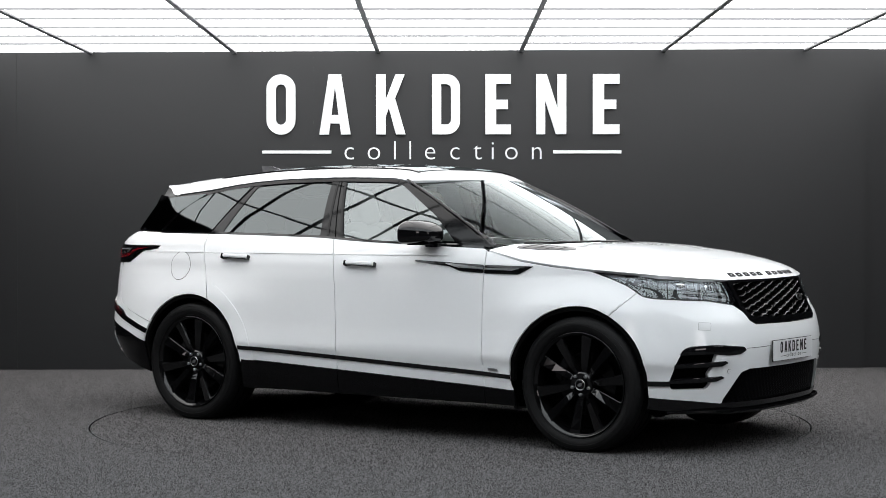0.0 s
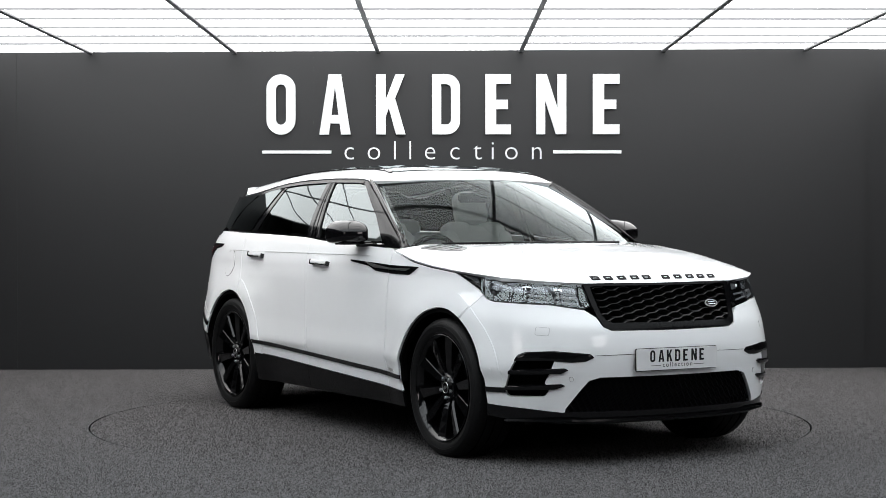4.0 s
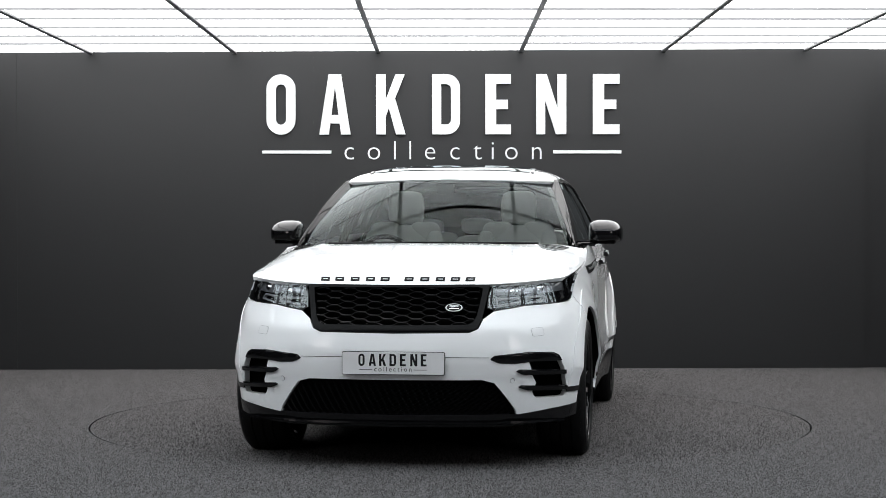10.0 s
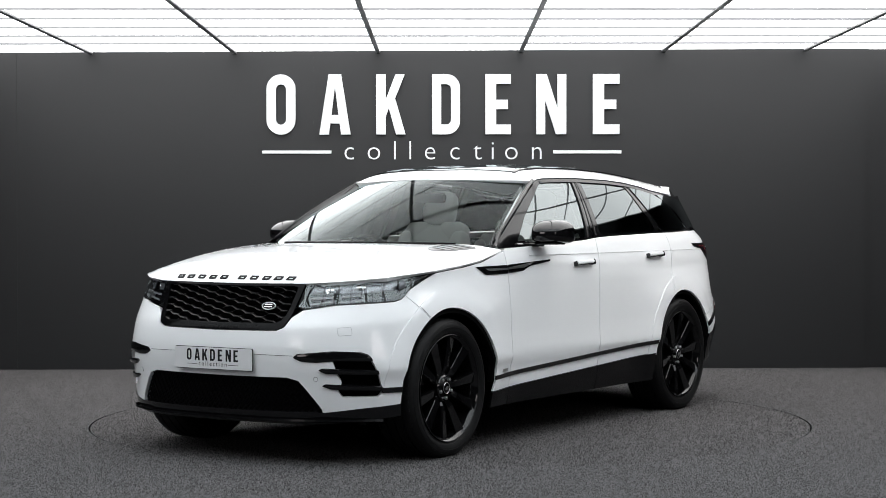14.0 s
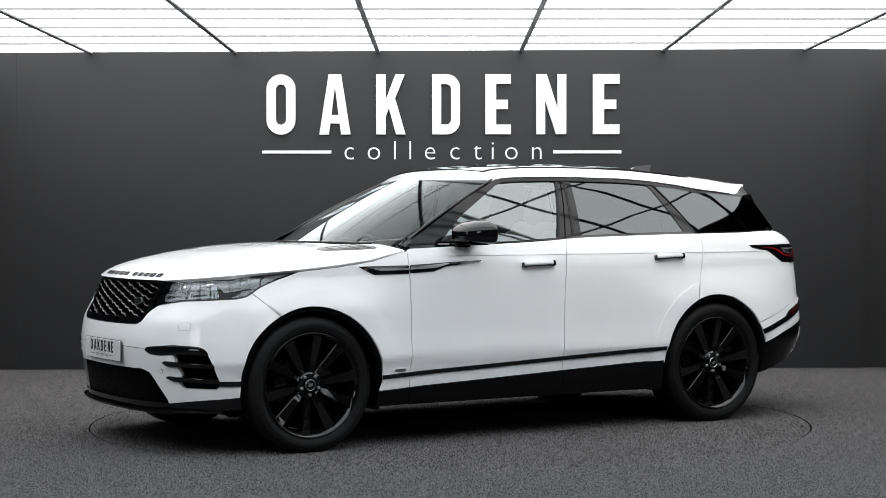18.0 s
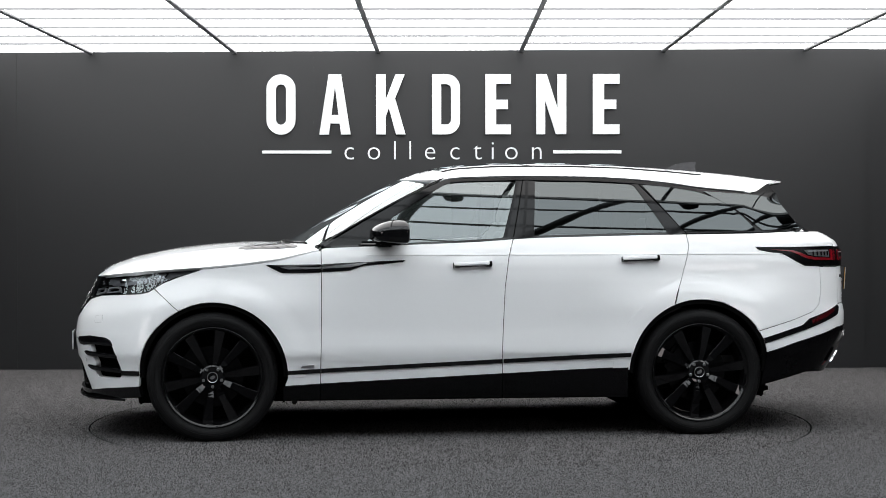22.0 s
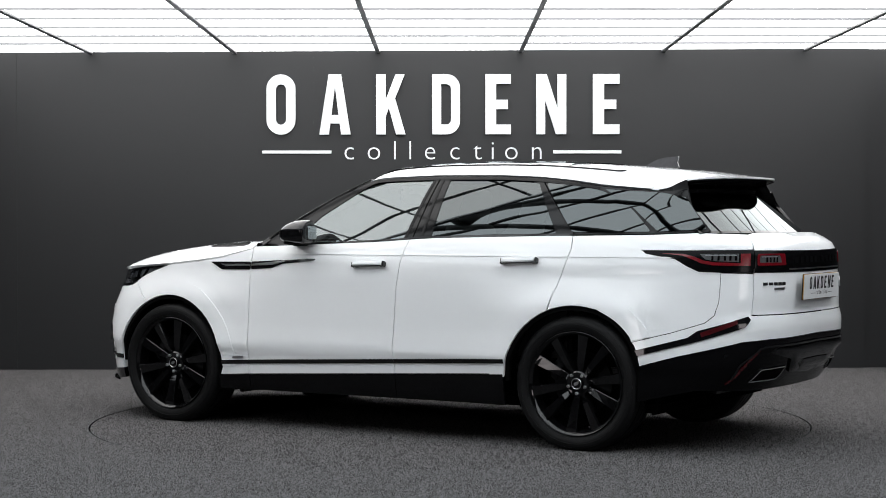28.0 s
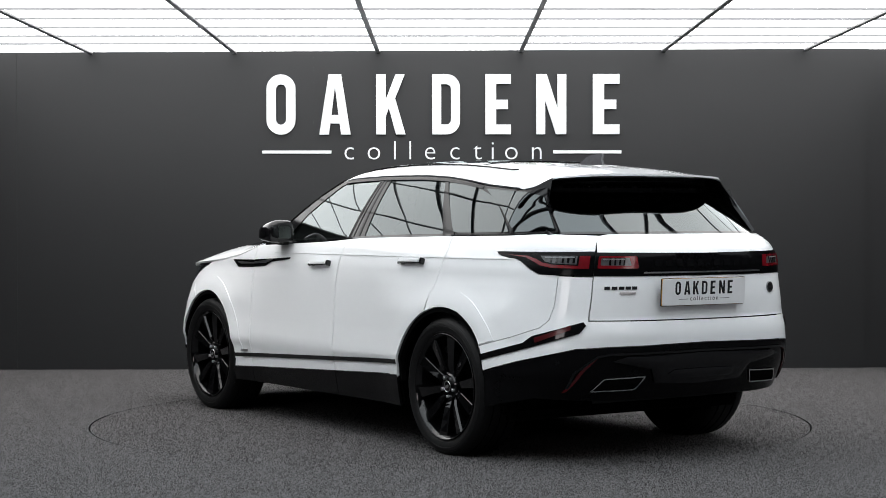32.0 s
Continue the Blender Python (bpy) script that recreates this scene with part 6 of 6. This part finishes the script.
def seat(x, y, rear=False):
    """A padded seat; the backrest leans back."""
    s = pad("seat", car, (x, y, 0.70), (0.26, 0.25, 0.09), 0.5, Matrix(), "pale grey leather seat")
    lean = Matrix.Translation((x - 0.22, y, 0.74)) @ pose(0, 0, 0, 0, -18, 0)
    H = 0.44 if rear else 0.52
    pad("backrest", s, (0, 0, H / 2), (0.07, 0.20, H / 2), 0.42, lean, pinch=0.1)
    for e in (-1, 1):
        pad("bolster", s, (0.02, e * 0.205, H * 0.46), (0.075, 0.06, H * 0.46), 0.55, lean)
        pad("shoulder", s, (0.0, e * 0.13, H - 0.06), (0.066, 0.105, 0.085), 0.6, lean)
    if rear:
        pad("headrest", s, (0, 0, H + 0.06), (0.05, 0.12, 0.065), 0.55, lean)
    else:
        pad("headrest", s, (0.01, 0, H + 0.122), (0.055, 0.12, 0.114), 0.5, lean, pinch=0.06)
        for e in (-1, 1):
            child("headrest_post", from_bm("headrest_post", tube_bm([(0, e * 0.05, H - 0.03), (0, e * 0.05, H + 0.06)], 0.007), STEEL), s).matrix_basis = lean


def interior():
    box("cabin_floor", (-2.0, -0.80, 0.42), (1.05, 0.80, 0.46), CABIN, car, 0.01)
    for y in (-0.375, 0.375):
        seat(-0.02, y)
        seat(-0.98, y, True)
    middle = pad("seat", car, (-1.20, 0, 0.92), (0.07, 0.17, 0.25), 0.45, Matrix(), "pale grey leather middle seat of the rear bench")
    pad("headrest", middle, (-1.27, 0, 1.235), (0.05, 0.115, 0.055), 0.55, Matrix())
    d = child("dashboard", from_bm("dashboard", box_bm((0.50, -0.76, 0.70), (0.98, 0.76, 1.06), 0.09, 5), CABIN, True), car, "dark dashboard")
    child("instrument_hood", from_bm("instrument_hood", box_bm((0.44, -0.58, 1.0), (0.68, -0.17, 1.10), 0.045, 4), CABIN, True), d)
    child("dash_trim", from_bm("dash_trim", box_bm((0.485, -0.74, 0.90), (0.515, 0.74, 0.97), 0.01, 2), LEATHER, False), d)
    box("centre_console", (-0.35, -0.11, 0.46), (0.5, 0.11, 0.80), CABIN, car, 0.04)
    m = Matrix.Translation((0.36, -0.375, 1.005)) @ pose(0, 0, 0, 0, -68, 0)
    ring = [(0.185 * math.cos(t), 0.185 * math.sin(t), 0) for t in np.linspace(0, 2 * math.pi, 32, endpoint=False)]
    bm = tube_bm(ring, 0.016, 8, True)
    bm.transform(m)
    sw = child("steering_wheel", from_bm("steering_wheel", bm, CABIN, True), car, "dark leather steering wheel")
    child("wheel_boss", from_bm("wheel_boss", box_bm((-0.09, -0.075, -0.03), (0.07, 0.075, 0.015), 0.02, 3, m=m), CABIN, True), sw)
    for e in (-1, 1):
        child("wheel_arm", from_bm("wheel_arm", box_bm((-0.02, min(e * 0.06, e * 0.18), -0.01), (0.02, max(e * 0.06, e * 0.18), 0.01), 0.006, 2, m=m), CABIN), sw)
    box("sensor_pod", (0.30, -0.07, 1.445), (0.42, 0.07, 1.50), CABIN, car, 0.02)
    box("rear_view_mirror", (0.26, -0.125, 1.385), (0.285, 0.125, 1.445), CABIN, car, 0.02)
    lining = lambda u, v: roof(u, v) - np.array([0, 0, 0.045])
    skin("headlining", [(0.20, -0.9), (0.20, 0.9), (-1.7, 0.9), (-1.7, -0.9)], lining, car, CABIN, holes=[[(0.08, -0.62), (0.08, 0.62), (-1.04, 0.62), (-1.04, -0.62)]], scale=(1, 0.66), step=0.08, thick=0.01)
    # added dark board that blocks the bright gap under the rear screen
    box("rear_gap_board", (-2.11, -0.46, 0.80), (-2.07, 0.46, 1.225), CABIN, car, 0.01)
    box("parcel_shelf", (-2.1, -0.66, 1.06), (-1.35, 0.66, 1.09), CABIN, car, 0.01)
    for s in (-1, 1):
        box("door_card", (-1.3, s * 0.80 - 0.025, 0.5), (0.8, s * 0.80 + 0.025, 1.10), CABIN, car, 0.02)
        for x in (-0.33, -1.15):
            child("pillar_lining", from_bm("pillar_lining", box_bm((x - 0.05, s * 0.72 - 0.02, 1.08), (x + 0.05, s * 0.72 + 0.02, 1.54), 0.015, 2, m=Matrix.Translation((0, s * 0.72, 1.3)) @ pose(0, 0, 0, s * 23, 0, 0) @ Matrix.Translation((0, -s * 0.72, -1.3))), CABIN), car)


for right in (False, True):
    flank(right)
    cabin_sides(right)
    pillar_a(right)
    wheel(HUB_F, right)
    wheel(HUB_R, right)
    mirror(right)
front_end()
top_panels()
rear_end()
shell()
interior()


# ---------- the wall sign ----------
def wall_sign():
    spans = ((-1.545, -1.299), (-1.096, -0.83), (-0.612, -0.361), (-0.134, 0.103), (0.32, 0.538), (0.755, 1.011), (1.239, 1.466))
    # seven raised capitals spell the name on the wall
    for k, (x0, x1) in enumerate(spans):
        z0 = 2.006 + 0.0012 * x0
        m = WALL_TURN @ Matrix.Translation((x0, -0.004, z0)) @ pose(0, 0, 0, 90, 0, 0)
        o = new("sign_letter", capital_mesh("sign_letter", k, x1 - x0, 0.512, 0.035, SIGN, m))
        tagged(o, "tall raised white capital letter on the charcoal wall", "sign", "shapes of the wall sign")
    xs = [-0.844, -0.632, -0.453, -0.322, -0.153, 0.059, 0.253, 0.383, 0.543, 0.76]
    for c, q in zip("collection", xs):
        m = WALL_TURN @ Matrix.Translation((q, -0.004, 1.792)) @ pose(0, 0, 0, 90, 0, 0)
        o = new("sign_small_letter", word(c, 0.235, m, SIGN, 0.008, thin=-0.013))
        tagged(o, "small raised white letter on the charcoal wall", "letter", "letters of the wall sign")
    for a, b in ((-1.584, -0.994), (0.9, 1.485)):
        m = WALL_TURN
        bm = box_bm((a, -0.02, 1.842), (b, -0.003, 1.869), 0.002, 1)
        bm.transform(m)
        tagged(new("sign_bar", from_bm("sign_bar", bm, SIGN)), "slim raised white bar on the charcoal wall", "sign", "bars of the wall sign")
    # fine seam between two wall boards
    bm = box_bm((-1.1505, -0.001, 0.0), (-1.1475, 0.001, 2.7))
    bm.transform(WALL_TURN)
    tagged(new("wall_seam", from_bm("wall_seam", bm, WALL)), "hairline joint between wall boards", "trim", kind="structure")


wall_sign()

def motions():
    rows = []
    for k in range(33):
        a = -35.025 - 6.294 * k
        rows.append((float(k), pose(0, 0, 0, 0, 0, a) @ pose(0, 0.027, 0)))
    walk(car, rows)
    walk(turntable, [(t, pose(0, 0, 0, 0, 0, -35.025 - 6.294 * t)) for t, m in rows])


motions()
